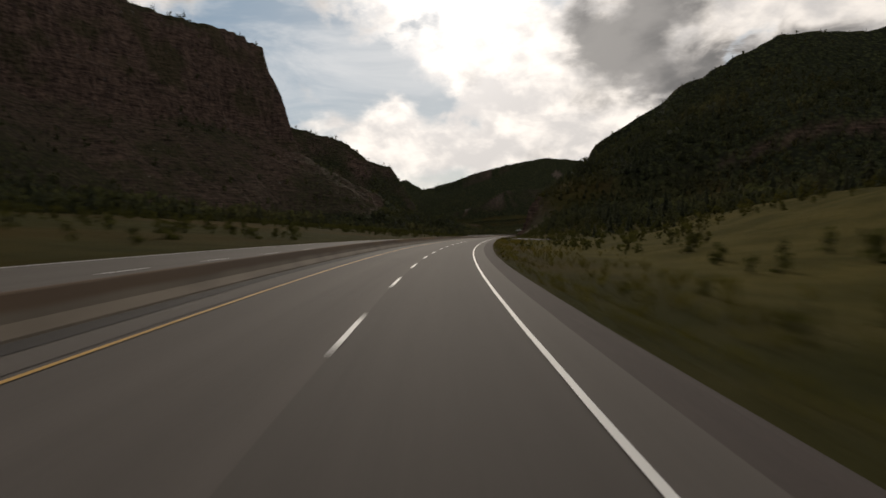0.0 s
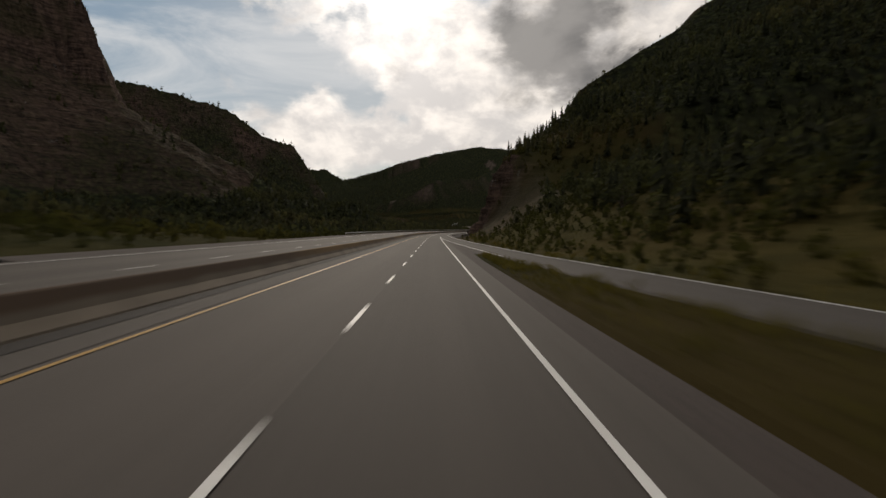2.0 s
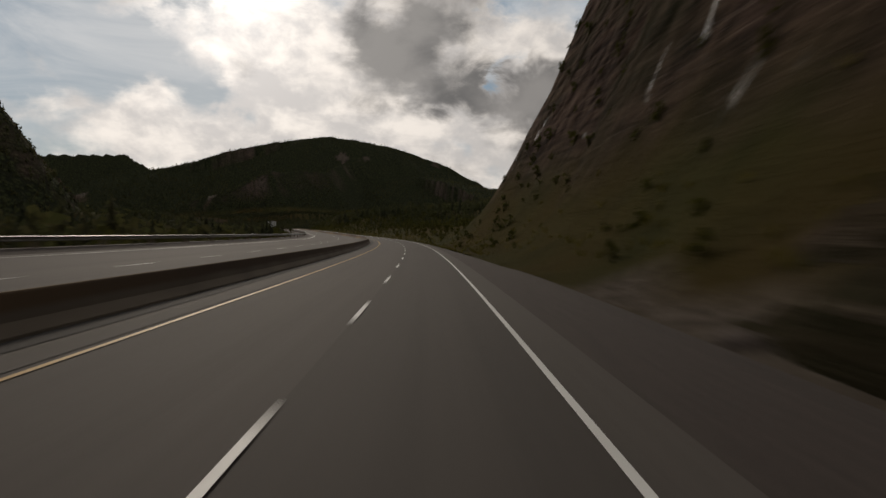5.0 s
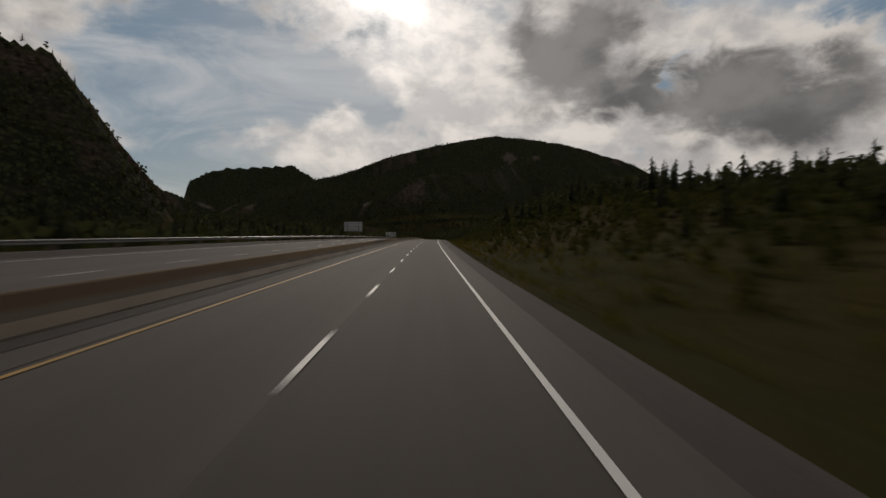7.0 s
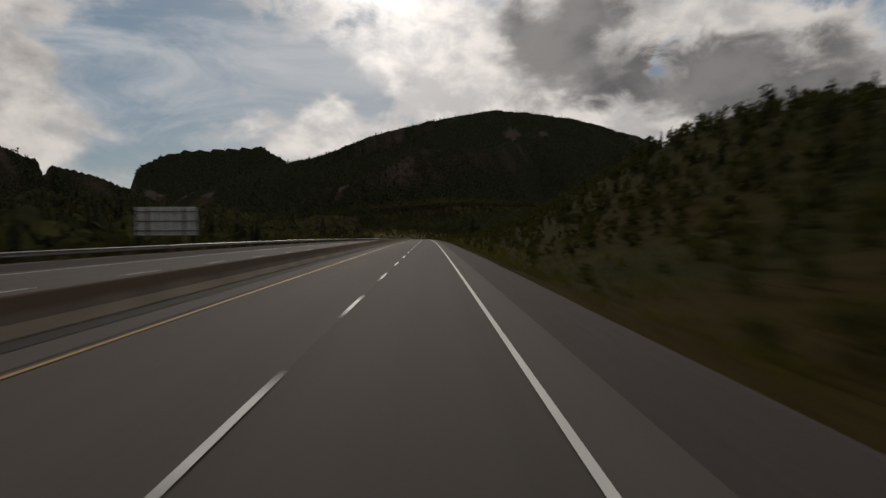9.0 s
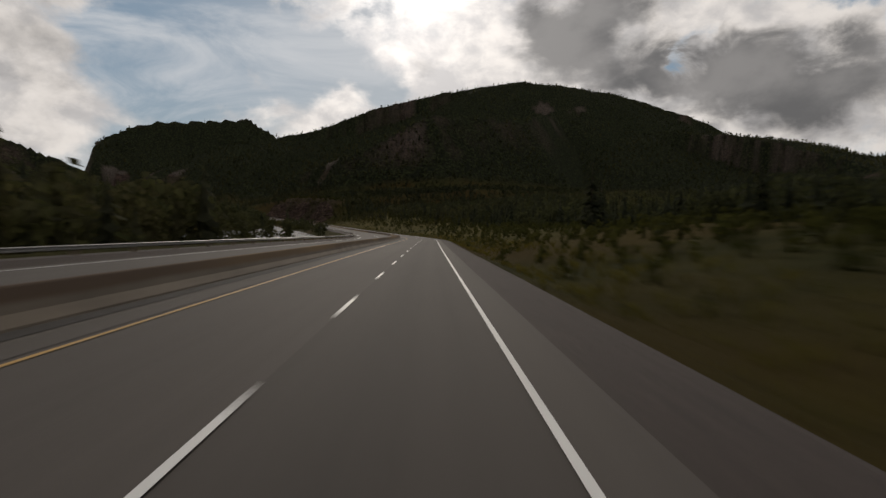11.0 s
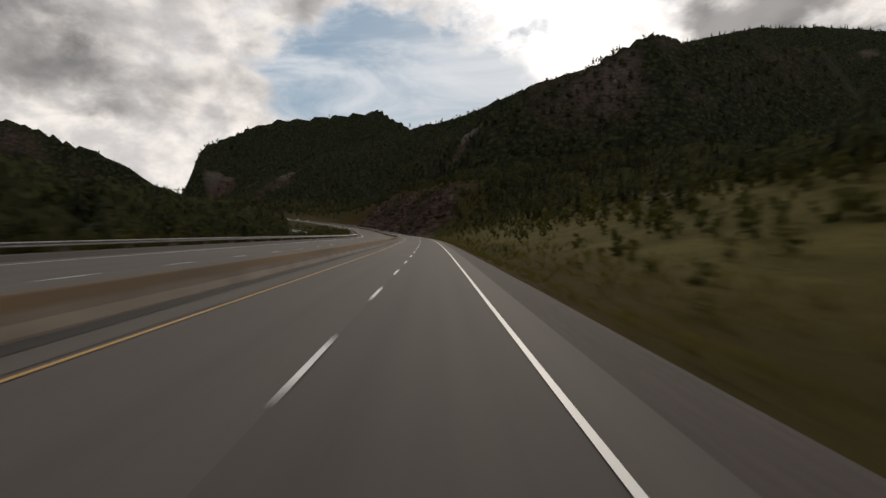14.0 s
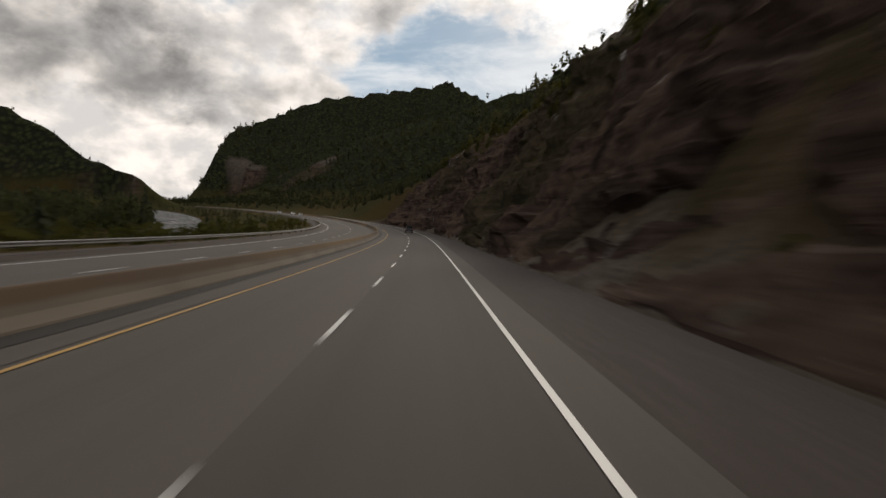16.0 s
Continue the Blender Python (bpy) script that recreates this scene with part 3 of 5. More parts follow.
def build_ground():
    gx = np.concatenate([np.arange(-2600, -640, 140), np.arange(-640, -240, 10), spaced(-240, -62, 44, 240, 0.8, 2.2), np.arange(244, 640, 10), np.arange(640, 2600, 140)])
    gy = np.concatenate([np.arange(-1600, -320, 120), np.arange(-320, -30, 8), np.arange(-30, 690, 1.35), np.arange(690, 900, 2.5), np.arange(900, 1340, 8), np.arange(1400, 4200, 160)])
    xx, yy = np.meshgrid(gx, gy)
    x, y = xx.ravel(), yy.ravel()
    z, t, u, wood, steep, hill = height(x, y)
    nx, ny = len(gx), len(gy)
    zz = z.reshape(ny, nx)
    sy, sx = np.gradient(zz, gy, gx)
    slope = np.hypot(sx, sy).ravel()
    rock = np.clip(steep + np.clip((slope - 1.5) / 0.5, 0, 1) * (hill > 6) * np.where(y > 500, np.clip(0.4 + 1.6 * lumps(x, y, 12, 61, 4), 0, 1), 1), 0, 1)
    crag = crags(x, y)
    rock = np.maximum(rock, 0.9 * crag)
    gravel = 0.8 * ((u > 0.9) & (u < 1.45) & ((t > 2.0) & (t < 5.5) | (t > 15.72))).astype(float)
    gravel = np.where((y > 560) & (hill > 14) & (abs(u) > 20), np.maximum(rock * np.clip(0.25 + 0.6 * lumps(x, y, 9, 55, 3), 0, 0.6), np.where(x < 0, 1.0, 0.6) * crag), gravel)
    rubble = (t > 3.42) & (t < 3.86) & (u > 2.2) & (u < 12)
    gravel = np.where(rubble, np.clip(0.42 + 0.6 * lumps(x, y, 3, 93, 4), 0.1, 1), gravel)
    cut = ((t > 15.75) & (t < 18) & (u > 0.9) & (u < 3)) | ((t > 3.9) & (t < 5.2) & (u > 1.6) & (u < 2.8))
    gravel = np.where(cut, 0.9, gravel)
    meadow = np.interp(t, [1.2, 1.8, 3.3, 3.5, 5.0, 5.4, 6.2, 6.6, 11.3, 12.2, 15.4, 15.8], [0.9, 0.45, 0.4, 0, 0, 0.15, 0.15, 0, 0, 1, 1, 0]) * np.clip((u - 2.2) / 2, 0, 1) * np.clip((30 - u) / 8, 0, 1)
    i = np.arange(nx * ny).reshape(ny, nx)
    quads = np.stack([i[:-1, :-1], i[:-1, 1:], i[1:, 1:], i[1:, :-1]], -1).reshape(-1, 4)
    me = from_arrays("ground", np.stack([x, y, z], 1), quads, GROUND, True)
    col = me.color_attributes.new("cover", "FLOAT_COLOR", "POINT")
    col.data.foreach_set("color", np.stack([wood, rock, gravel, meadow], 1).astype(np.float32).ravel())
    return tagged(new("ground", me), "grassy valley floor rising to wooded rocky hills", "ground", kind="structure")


ground = build_ground()

# ---------- road ----------
road = tagged(new("road", ribbon("road", -1.4, 31, [(LANE * K, 0.0), (1.62 * K, 0.0)], ASPHALT)),
              "dark grey asphalt slow lane of a motorway", "road", kind="structure")
fast = tagged(new("fast_lane", ribbon("fast_lane", -1.4, 31, [(-8.1 * K, 0.0), (LANE * K, 0.0)], FAST_ASPHALT)),
              "paler grey asphalt fast lane of a motorway", "road", kind="structure")
tagged(new("median_shoulder", ribbon("median_shoulder", -1.4, 31, [(-7.9 * K, 0.003), (-6.2 * K, 0.003)], OLD_ASPHALT)),
       "paler worn asphalt strip beside the median barrier", "road shoulder", kind="structure")
shoulder = tagged(new("road_shoulder", ribbon("road_shoulder", -1.4, 31, [(1.62 * K, 0.0), (2.55 * K, -0.006)], OLD_ASPHALT)),
                  "paler worn asphalt shoulder beside the lane", "road shoulder", kind="structure")


def verge_edge(t):
    """Metres to the foot of the gravel: wide below the rubble slope and the rock faces, else a narrow strip."""
    return float(np.interp(t, [2.3, 2.45, 5.2, 5.6, 7.2, 8, 12.6, 13.6, 14.5, 15.5, 15.8], [3.6, 5.2, 5.2, 3.7, 3.7, 4.6, 4.6, 4.2, 3.95, 3.9, 5.4]))


tagged(new("gravel_verge", ribbon("gravel_verge", -1.4, 31, [(2.55 * K, -0.006), (lambda t: (verge_edge(t) - 0.2) * K, -0.03), (lambda t: (verge_edge(t) + 0.9) * K, lambda t: -0.10 if verge_edge(t) < 4.9 else -0.07),
                                                            (lambda t: (verge_edge(t) + 1.8) * K, -0.4)], GRAVEL)),
       "dark gravel verge beside the paved shoulder", "verge", kind="structure")
# grass that slopes from the gravel to the ditch: metres from the gravel's foot, height
VERGE = [(-0.1, -0.05), (0.3, -0.035), (0.8, -0.07), (1.7, -0.14), (2.7, -0.19), (3.7, -0.33)]


def grass_verge(t0, t1):
    me = ribbon("grass_verge", t0, t1, [((lambda t, u=u: (verge_edge(t) + u + (0.12 * math.sin(t * 17) + 0.08 * math.sin(t * 53) if u < 0.5 else 0)) * K), z) for u, z in VERGE], GROUND)
    col = me.color_attributes.new("cover", "FLOAT_COLOR", "POINT")
    col.data.foreach_set("color", np.tile(np.array([0, 0, 0, 0], np.float32), len(me.vertices)))
    tagged(new("grass_verge", me), "olive grass verge sloping from gravel to a ditch", "verge", kind="structure")


grass_verge(-1.4, 2.0)


def gore_inner(t):
    return max(float(np.interp(t, [a for a, _ in JOIN], [b for _, b in JOIN])) - 3.9, 3.75) * K


gore = ribbon("gore_grass", 1.95, 2.36, [(3.55 * K, -0.045), (3.75 * K, -0.018), (lambda t: (3.75 * K + gore_inner(t)) / 2, -0.03), (gore_inner, -0.012)], GROUND, step=0.02)
gore.color_attributes.new("cover", "FLOAT_COLOR", "POINT").data.foreach_set("color", np.zeros(4 * len(gore.vertices), np.float32))
tagged(new("gore_grass", gore), "wedge of grass between the motorway and the slip road", "verge", kind="structure")
grass_verge(5.5, 15.72)


# seconds, height of the opposite carriageway's outer line: it tilts up at first and down along the river
TILT = [(1.2, 0), (3, 0.10), (4, 0.12), (6, 0.11), (7.2, 0.09), (8, 0.04), (9.2, -0.015), (11, -0.09), (12.2, -0.12), (13.2, -0.10), (13.6, -0.03), (14.2, 0.09),
        (14.7, 0.07), (15.3, 0.02), (16.2, -0.03), (17, -0.06), (20, 0)]
TILTED = eased(TILT, ROAD_T, 0.15)


def cant(share):
    """Height of the opposite carriageway at a share of the way out to its outer line."""
    return lambda t: float(np.interp(t, ROAD_T, TILTED)) * share


def rail_foot(t):
    return cant(1.0)(t) + 0.08 * float(np.interp(t, [1.2, 3.5], [0, 1]))


def far_shoulder(t):
    """The opposite shoulder is narrow beside the meadow and wider where the guardrail runs."""
    return float(np.interp(t, [1.6, 2.6], [-22.3, -23.2])) * K


tagged(new("oncoming_road", ribbon("oncoming_road", -1.4, 31, [(far_shoulder, cant(1.08)), (-21.8 * K, cant(1.0)), (-15.0 * K, cant(0.5)), (-8.1 * K, 0.0)], OLD_ASPHALT)),
                  "grey asphalt opposite carriageway beyond the barrier", "road", kind="structure")


tagged(new("gravel_bank", ribbon("gravel_bank", 2.2, 31, [(-29.5 * K, -0.42), (-26.6 * K, lambda t: rail_foot(t) - 0.02), (-24.0 * K, rail_foot), (far_shoulder, lambda t: cant(1.08)(t) - 0.001)], GRAVEL)),
       "dark gravel bank under the guardrail", "verge", kind="structure")
# a much darker strip between the barrier and the median shoulder
tagged(new("barrier_foot_strip", ribbon("barrier_foot_strip", -1.4, 26, [(-7.9 * K, 0.006), (lambda t: (-7.18 + 0.1 * math.sin(t * 9.1) + 0.06 * math.sin(t * 31)) * K, 0.006)], STRIP_DARK)),
       "dark strip with a wavy edge along the barrier's foot", "verge", kind="structure")


def stripe(name, t0, t1, u, w, mat, label, lift=0.0):
    p = [(u * K - w * K / 2, lambda t: 0.004 + cant(lift)(t)), (u * K + w * K / 2, lambda t: 0.004 + cant(lift)(t))]
    return tagged(new(name, ribbon(name, t0, t1, p, mat)), label, "road marking", kind="structure")


stripe("edge_line", -1.4, 3.15, 1.55, 0.115, WHITE, "white painted edge line on asphalt")
stripe("edge_line", 4.2, 31, 1.55, 0.115, WHITE, "white painted edge line on asphalt past the slip road")
stripe("median_line", -1.4, 31, -5.96, 0.12, YELLOW, "yellow painted line beside the median")
stripe("far_edge_line", -1.4, 31, -21.8, 0.16, WHITE, "white painted edge line of the opposite carriageway", 1.0)


# seconds along the drive, count of the dashes passed by then
DASHED = [(-1.4, -20), (0.11, 0.5), (0.616, 8.5), (1.112, 15.5), (1.609, 22.5), (2.12, 30.5), (2.625, 37.5), (3.128, 45.5), (3.65, 53.5),
          (6.139, 90.5), (6.611, 97.5), (7.131, 105), (7.641, 112.5), (8.1, 119.5), (8.62, 127.5), (9.135, 135.5), (11.599, 172.5),
          (12.102, 180.5), (12.622, 188.5), (13.088, 195.5), (13.622, 203.5), (14.092, 210.5), (14.622, 218.5), (15.084, 225.5),
          (15.601, 233.5), (16.112, 241.5), (24, 359)]


def dashes(name, u, label, lift=0.0, shift=0.0):
    long = 3.4 * K / PACE
    co, faces = [], []
    seconds, count = zip(*DASHED)
    for k in range(-18, 358):
        t = float(np.interp(k + shift, count, seconds)) - long / 2
        a = len(co)
        for tt in (t, t + long / 2, t + long):
            for s in (-0.06, 0.06):
                co.append(along(tt, (u + s) * K, 0.006 + cant(lift)(tt)))
        faces += [(a + 1, a, a + 2, a + 3), (a + 3, a + 2, a + 4, a + 5)]
    return tagged(new(name, mesh_of(name, co, faces, WHITE)), label, "road marking", kind="stuff")


dashes("lane_dashes", LANE, "broken white lane markings on asphalt")
dashes("far_lane_dashes", -15.0, "broken white lane markings of the opposite carriageway", 0.5, 0.4)

# median barrier
prof = [(-8.78, 0.0), (-8.76, 0.08), (-8.5, 0.3), (-8.34, 0.8), (-8.31, 0.84), (-8.17, 0.84), (-8.14, 0.8), (-7.98, 0.3), (-7.74, 0.08), (-7.72, 0.0)]
barrier = tagged(new("median_barrier", ribbon("median_barrier", -1.4, 26, [(u * K, z * K) for u, z in prof], BARRIER)),
                 "weathered brown concrete safety barrier along the median", "barrier", kind="structure")

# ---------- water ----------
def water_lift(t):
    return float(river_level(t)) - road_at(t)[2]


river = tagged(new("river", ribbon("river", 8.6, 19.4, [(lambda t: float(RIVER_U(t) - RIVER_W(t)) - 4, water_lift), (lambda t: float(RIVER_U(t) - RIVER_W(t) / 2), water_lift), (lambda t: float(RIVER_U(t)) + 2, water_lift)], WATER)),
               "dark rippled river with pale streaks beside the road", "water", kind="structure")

ORANGE = plain("orange_sign_face", (0.22, 0.10, 0.03), 0.6, wear=0.1)
BLOCK = plain("stained_concrete", (0.05, 0.041, 0.035), 0.9, wear=0.5, scale=5)
GLASS = plain("dark_car_glass", (0.02, 0.022, 0.025), 0.08, wear=0.1)
RUBBER = plain("black_rubber", (0.025, 0.025, 0.025), 0.8, wear=0.2)
RED_LAMP = plain("red_lamp", (0.35, 0.02, 0.015), 0.25, wear=0.1)
CLEAR_LAMP = plain("clear_lamp", (0.75, 0.75, 0.72), 0.15, wear=0.05)
DARK_PAINT = plain("dark_car_paint", (0.03, 0.03, 0.035), 0.3, wear=0.1)
PALE_PAINT = plain("silver_car_paint", (0.5, 0.5, 0.5), 0.3, 0.3, wear=0.08)
WHITE_PAINT = plain("white_car_paint", (0.75, 0.75, 0.73), 0.3, wear=0.06)

# side road that joins from the right
def join_right(t):
    return float(np.interp(t, [a for a, _ in JOIN], [b for _, b in JOIN])) * K


slip = tagged(new("slip_road", ribbon("slip_road", 1.5, 4.3, [(lambda t: max(join_right(t) - 4.0 * K, 1.55 * K) - 0.3, -0.25), (lambda t: max(join_right(t) - 4.0 * K, 1.55 * K), 0.0035), (lambda t: join_right(t) + 0.25 * K, 0.0035), (lambda t: join_right(t) + 1.6 * K, -0.06)], ASPHALT)),
              "grey asphalt slip road joining the motorway", "road", kind="structure")
tagged(new("slip_line", ribbon("slip_line", 1.55, 4.2, [(lambda t: join_right(t) - 0.07 * K, 0.008), (lambda t: join_right(t) + 0.07 * K, 0.008)], WHITE)),
       "white painted edge line of the slip road", "road marking", kind="structure")
tagged(new("gore_line", ribbon("gore_line", 2.3, 3.14, [(lambda t: max(join_right(t) - 3.7 * K, 1.62 * K) - 0.07 * K, 0.008), (lambda t: max(join_right(t) - 3.7 * K, 1.62 * K) + 0.07 * K, 0.008)], WHITE)),
       "white painted line where the slip road joins", "road marking", kind="structure")


# ---------- rock faces beside the road ----------
def rock_face(t0, t1, foot, reach, label):
    """A blasted face laid over the bank: ledges, cracks and overhangs."""
    ts, vs = np.arange(t0, t1, 0.007), np.linspace(0, 1, 44)
    tt, vv = np.meshgrid(ts, vs, indexing="ij")
    x0, y0, z0, h0 = (np.interp(tt.ravel(), ROAD_T, q) for q in (ROAD_X, ROAD_Y, ROAD_Z, ROAD_H))
    v = vv.ravel()
    u = foot + v * reach
    x, y = x0 + u * np.cos(h0), y0 + u * np.sin(h0)
    z = height(x, y)[0]
    ends = np.clip(np.minimum(tt.ravel() - t0, t1 - tt.ravel()) / 0.12, 0, 1) * np.clip((1 - v) / 0.12, 0, 1)
    out = []
    for i in range(len(x)):
        p = Vector((x[i], y[i], z[i] * 1.6))
        big = noise.turbulence(p * 0.2, 4, True) - 0.45
        lift = z[i] + 0.16 * tt.ravel()[i] * PACE + 0.5 * noise.noise(Vector((x[i] * 0.2, y[i] * 0.2, 3.0)))
        layer, thin = (lift * 1.05) % 1.0, (lift * 2.7 + 0.4) % 1.0
        fault = noise.cell(Vector((x[i] * 0.45, y[i] * 0.45, math.floor(lift * 1.05))))
        d = (0.8 * big + 0.24 * layer + 0.11 * thin + 0.34 * fault) * ends[i] * min(1, v[i] / 0.08) - 0.5 * (1 - ends[i]) + 0.15 * ends[i]
        out.append((x[i] - math.cos(h0[i]) * d, y[i] - math.sin(h0[i]) * d, z[i] + 0.45 * d - (0.9 if v[i] == 0 else 0)))
    k = len(vs)
    faces = [(i * k + j, (i + 1) * k + j, (i + 1) * k + j + 1, i * k + j + 1) for i in range(len(ts) - 1) for j in range(k - 1)]
    me = mesh_of("rock_face", out, faces, GROUND)
    col = me.color_attributes.new("cover", "FLOAT_COLOR", "POINT")
    col.data.foreach_set("color", np.tile(np.array([0, 1, 0, 1], np.float32), len(out)))
    return tagged(new("rock_face", me), label, "rock face", kind="structure")


rock_face(3.84, 5.2, 2.15, 6.4, "dark blasted rock face above the road")
rock_face(15.86, 17.9, 1.8, 6.0, "layered brown rock face above the road")

# ---------- guard rail of the opposite carriageway ----------
def box(bm, x0, x1, y0, y1, z0, z1):
    m = Matrix.LocRotScale(((x0 + x1) / 2, (y0 + y1) / 2, (z0 + z1) / 2), None, (x1 - x0, y1 - y0, z1 - z0))
    bmesh.ops.create_cube(bm, size=1, matrix=m)
    return bm


RAIL = [(0.0, 0.42), (0.09, 0.46), (0.09, 0.51), (-0.01, 0.56), (-0.01, 0.61), (0.09, 0.66), (0.09, 0.71), (0.0, 0.75), (-0.03, 0.75), (-0.03, 0.42), (0.0, 0.42)]
guard = tagged(new("guardrail"), "galvanised steel guardrail on posts beside the opposite carriageway", "guardrail")
rail = new("rail", ribbon("rail", 3.0, 20, [((-24.4 + u) * K, (lambda t, z=z: z * K + rail_foot(t))) for u, z in RAIL], RAIL_STEEL))
rail.parent = guard
post_mesh = None
for i in range(285):
    t = 3.02 + i * 0.0515
    p = along(t, -24.62 * K, rail_foot(t))
    if post_mesh is None:
        bm = box(bmesh.new(), -0.035, 0.035, -0.05, 0.05, -0.14, 0.18)
        bmesh.ops.bevel(bm, geom=bm.edges, offset=0.004, affect="EDGES")
        o = part("post", bm, WOODEN, guard)
        post_mesh = o.data
    else:
        o = new("post", post_mesh)
        o.parent = guard
    o.matrix_basis = Matrix.Translation(p) @ Matrix.Rotation(road_at(t)[3], 4, "Z")

# concrete blocks and a mound of rubble before the rock cut
def kerb_u(t):
    return float(np.interp(t, [3.2, 3.44, 3.6, 3.82], [6.6, 5.2, 5.2, 6.6])) * K


kerb = tagged(new("roadside_barrier"), "row of dark concrete blocks below a rubble slope", "barrier")
block = None
for i in range(14):
    t = 3.47 + i * 0.0255
    if block is None:
        bm = box(bmesh.new(), -0.07, 0.07, -0.47, 0.47, -0.12, 0.115)
        for v in bm.verts:
            v.co.x *= 0.7 if v.co.z > 0 else 1.0
        bmesh.ops.bevel(bm, geom=bm.edges, offset=0.015, segments=2, affect="EDGES")
        o = part("block", bm, BLOCK, kerb)
        block = o.data
    else:
        o = new("block", block)
        o.parent = kerb
    turn = math.atan2(kerb_u(t + 0.01) - kerb_u(t - 0.01), 0.02 * PACE)
    o.matrix_basis = Matrix.Translation(along(t, kerb_u(t), -0.075)) @ Matrix.Rotation(road_at(t)[3] - turn, 4, "Z")


def rubble_mound():
    rng = np.random.RandomState(23)
    prof = [(0.1, -0.15), (0.14, 0.02), (0.25, 0.1), (0.42, 0.14), (0.62, 0.12), (0.85, 0.04), (1.0, -0.2)]
    ts = np.arange(3.43, 3.84, 0.004)
    co = []
    for t in ts:
        fade = min(1, (t - 3.42) / 0.09, (3.85 - t) / 0.07)
        for du, dz in prof:
            co.append(along(t, kerb_u(t) + du + rng.uniform(-0.05, 0.05), dz * fade - 0.02 - 0.2 * (1 - fade) + rng.uniform(-0.03, 0.03)))
    k = len(prof)
    faces = [(i * k + j + 1, i * k + j, (i + 1) * k + j, (i + 1) * k + j + 1) for i in range(len(ts) - 1) for j in range(k - 1)]
    tagged(new("rubble_mound", mesh_of("rubble_mound", co, faces, BLOCK)), "long mound of dark rubble behind the concrete blocks", "mound", kind="structure")


rubble_mound()

# ---------- signs ----------
def big_sign(t, u, wide, low, high, label):
    """A large road sign seen from behind: sheet, stiffeners and posts."""
    root = tagged(new("road_sign"), label, "road sign", "signs seen from behind")
    root.matrix_basis = Matrix.Translation(along(t, u, 0)) @ Matrix.Rotation(road_at(t)[3], 4, "Z")
    bm = box(bmesh.new(), -wide / 2, wide / 2, 0.0, 0.012, low, high)
    bmesh.ops.bevel(bm, geom=bm.edges, offset=0.003, affect="EDGES")
    part("panel", bm, SIGN_BACK, root)
    for i in range(3):
        z = low + (high - low) * (0.16 + 0.34 * i)
        part("rail", box(bmesh.new(), -wide * 0.49, wide * 0.49, -0.03, 0.0, z - 0.012, z + 0.012), STEEL, root)
    for i in range(7):
        x = wide * (-0.45 + 0.15 * i)
        part("stiffener", box(bmesh.new(), x - 0.008, x + 0.008, -0.02, -0.001, low + 0.01, high - 0.01), STEEL, root)
    for s in (-0.3, 0.3):
        part("post", box(bmesh.new(), wide * s - 0.03, wide * s + 0.03, -0.075, -0.03, -1.3, high - 0.04), WOODEN, root)
    return root


big_sign(9.42, -7.4, 1.7, 0.47, 1.27, "large grey metal road sign seen from behind on two posts")
big_sign(8.43, -7.9, 1.75, 0.76, 1.68, "tall grey metal road sign seen from behind on two posts")


def small_sign(t, u):
    """A low board on two posts."""
    root = tagged(new("roadside_board"), "weathered orange-brown board on two timber posts in grass", "road sign")
    root.matrix_basis = Matrix.Translation(along(t, u, -0.12)) @ Matrix.Rotation(road_at(t)[3], 4, "Z")
    bm = box(bmesh.new(), -0.15, 0.15, -0.022, -0.014, 0.46, 0.6)
    bmesh.ops.bevel(bm, geom=bm.edges, offset=0.003, affect="EDGES")
    part("panel", bm, ORANGE, root)
    part("rail", box(bmesh.new(), -0.15, 0.15, -0.014, 0.0, 0.44, 0.46), WOODEN, root)
    for sx in (-0.11, 0.11):
        bm = box(bmesh.new(), sx - 0.014, sx + 0.014, -0.014, 0.014, -0.3, 0.6)
        bmesh.ops.bevel(bm, geom=bm.edges, offset=0.003, affect="EDGES")
        part("post", bm, WOODEN, root)


small_sign(15.66, 7.0 * K)


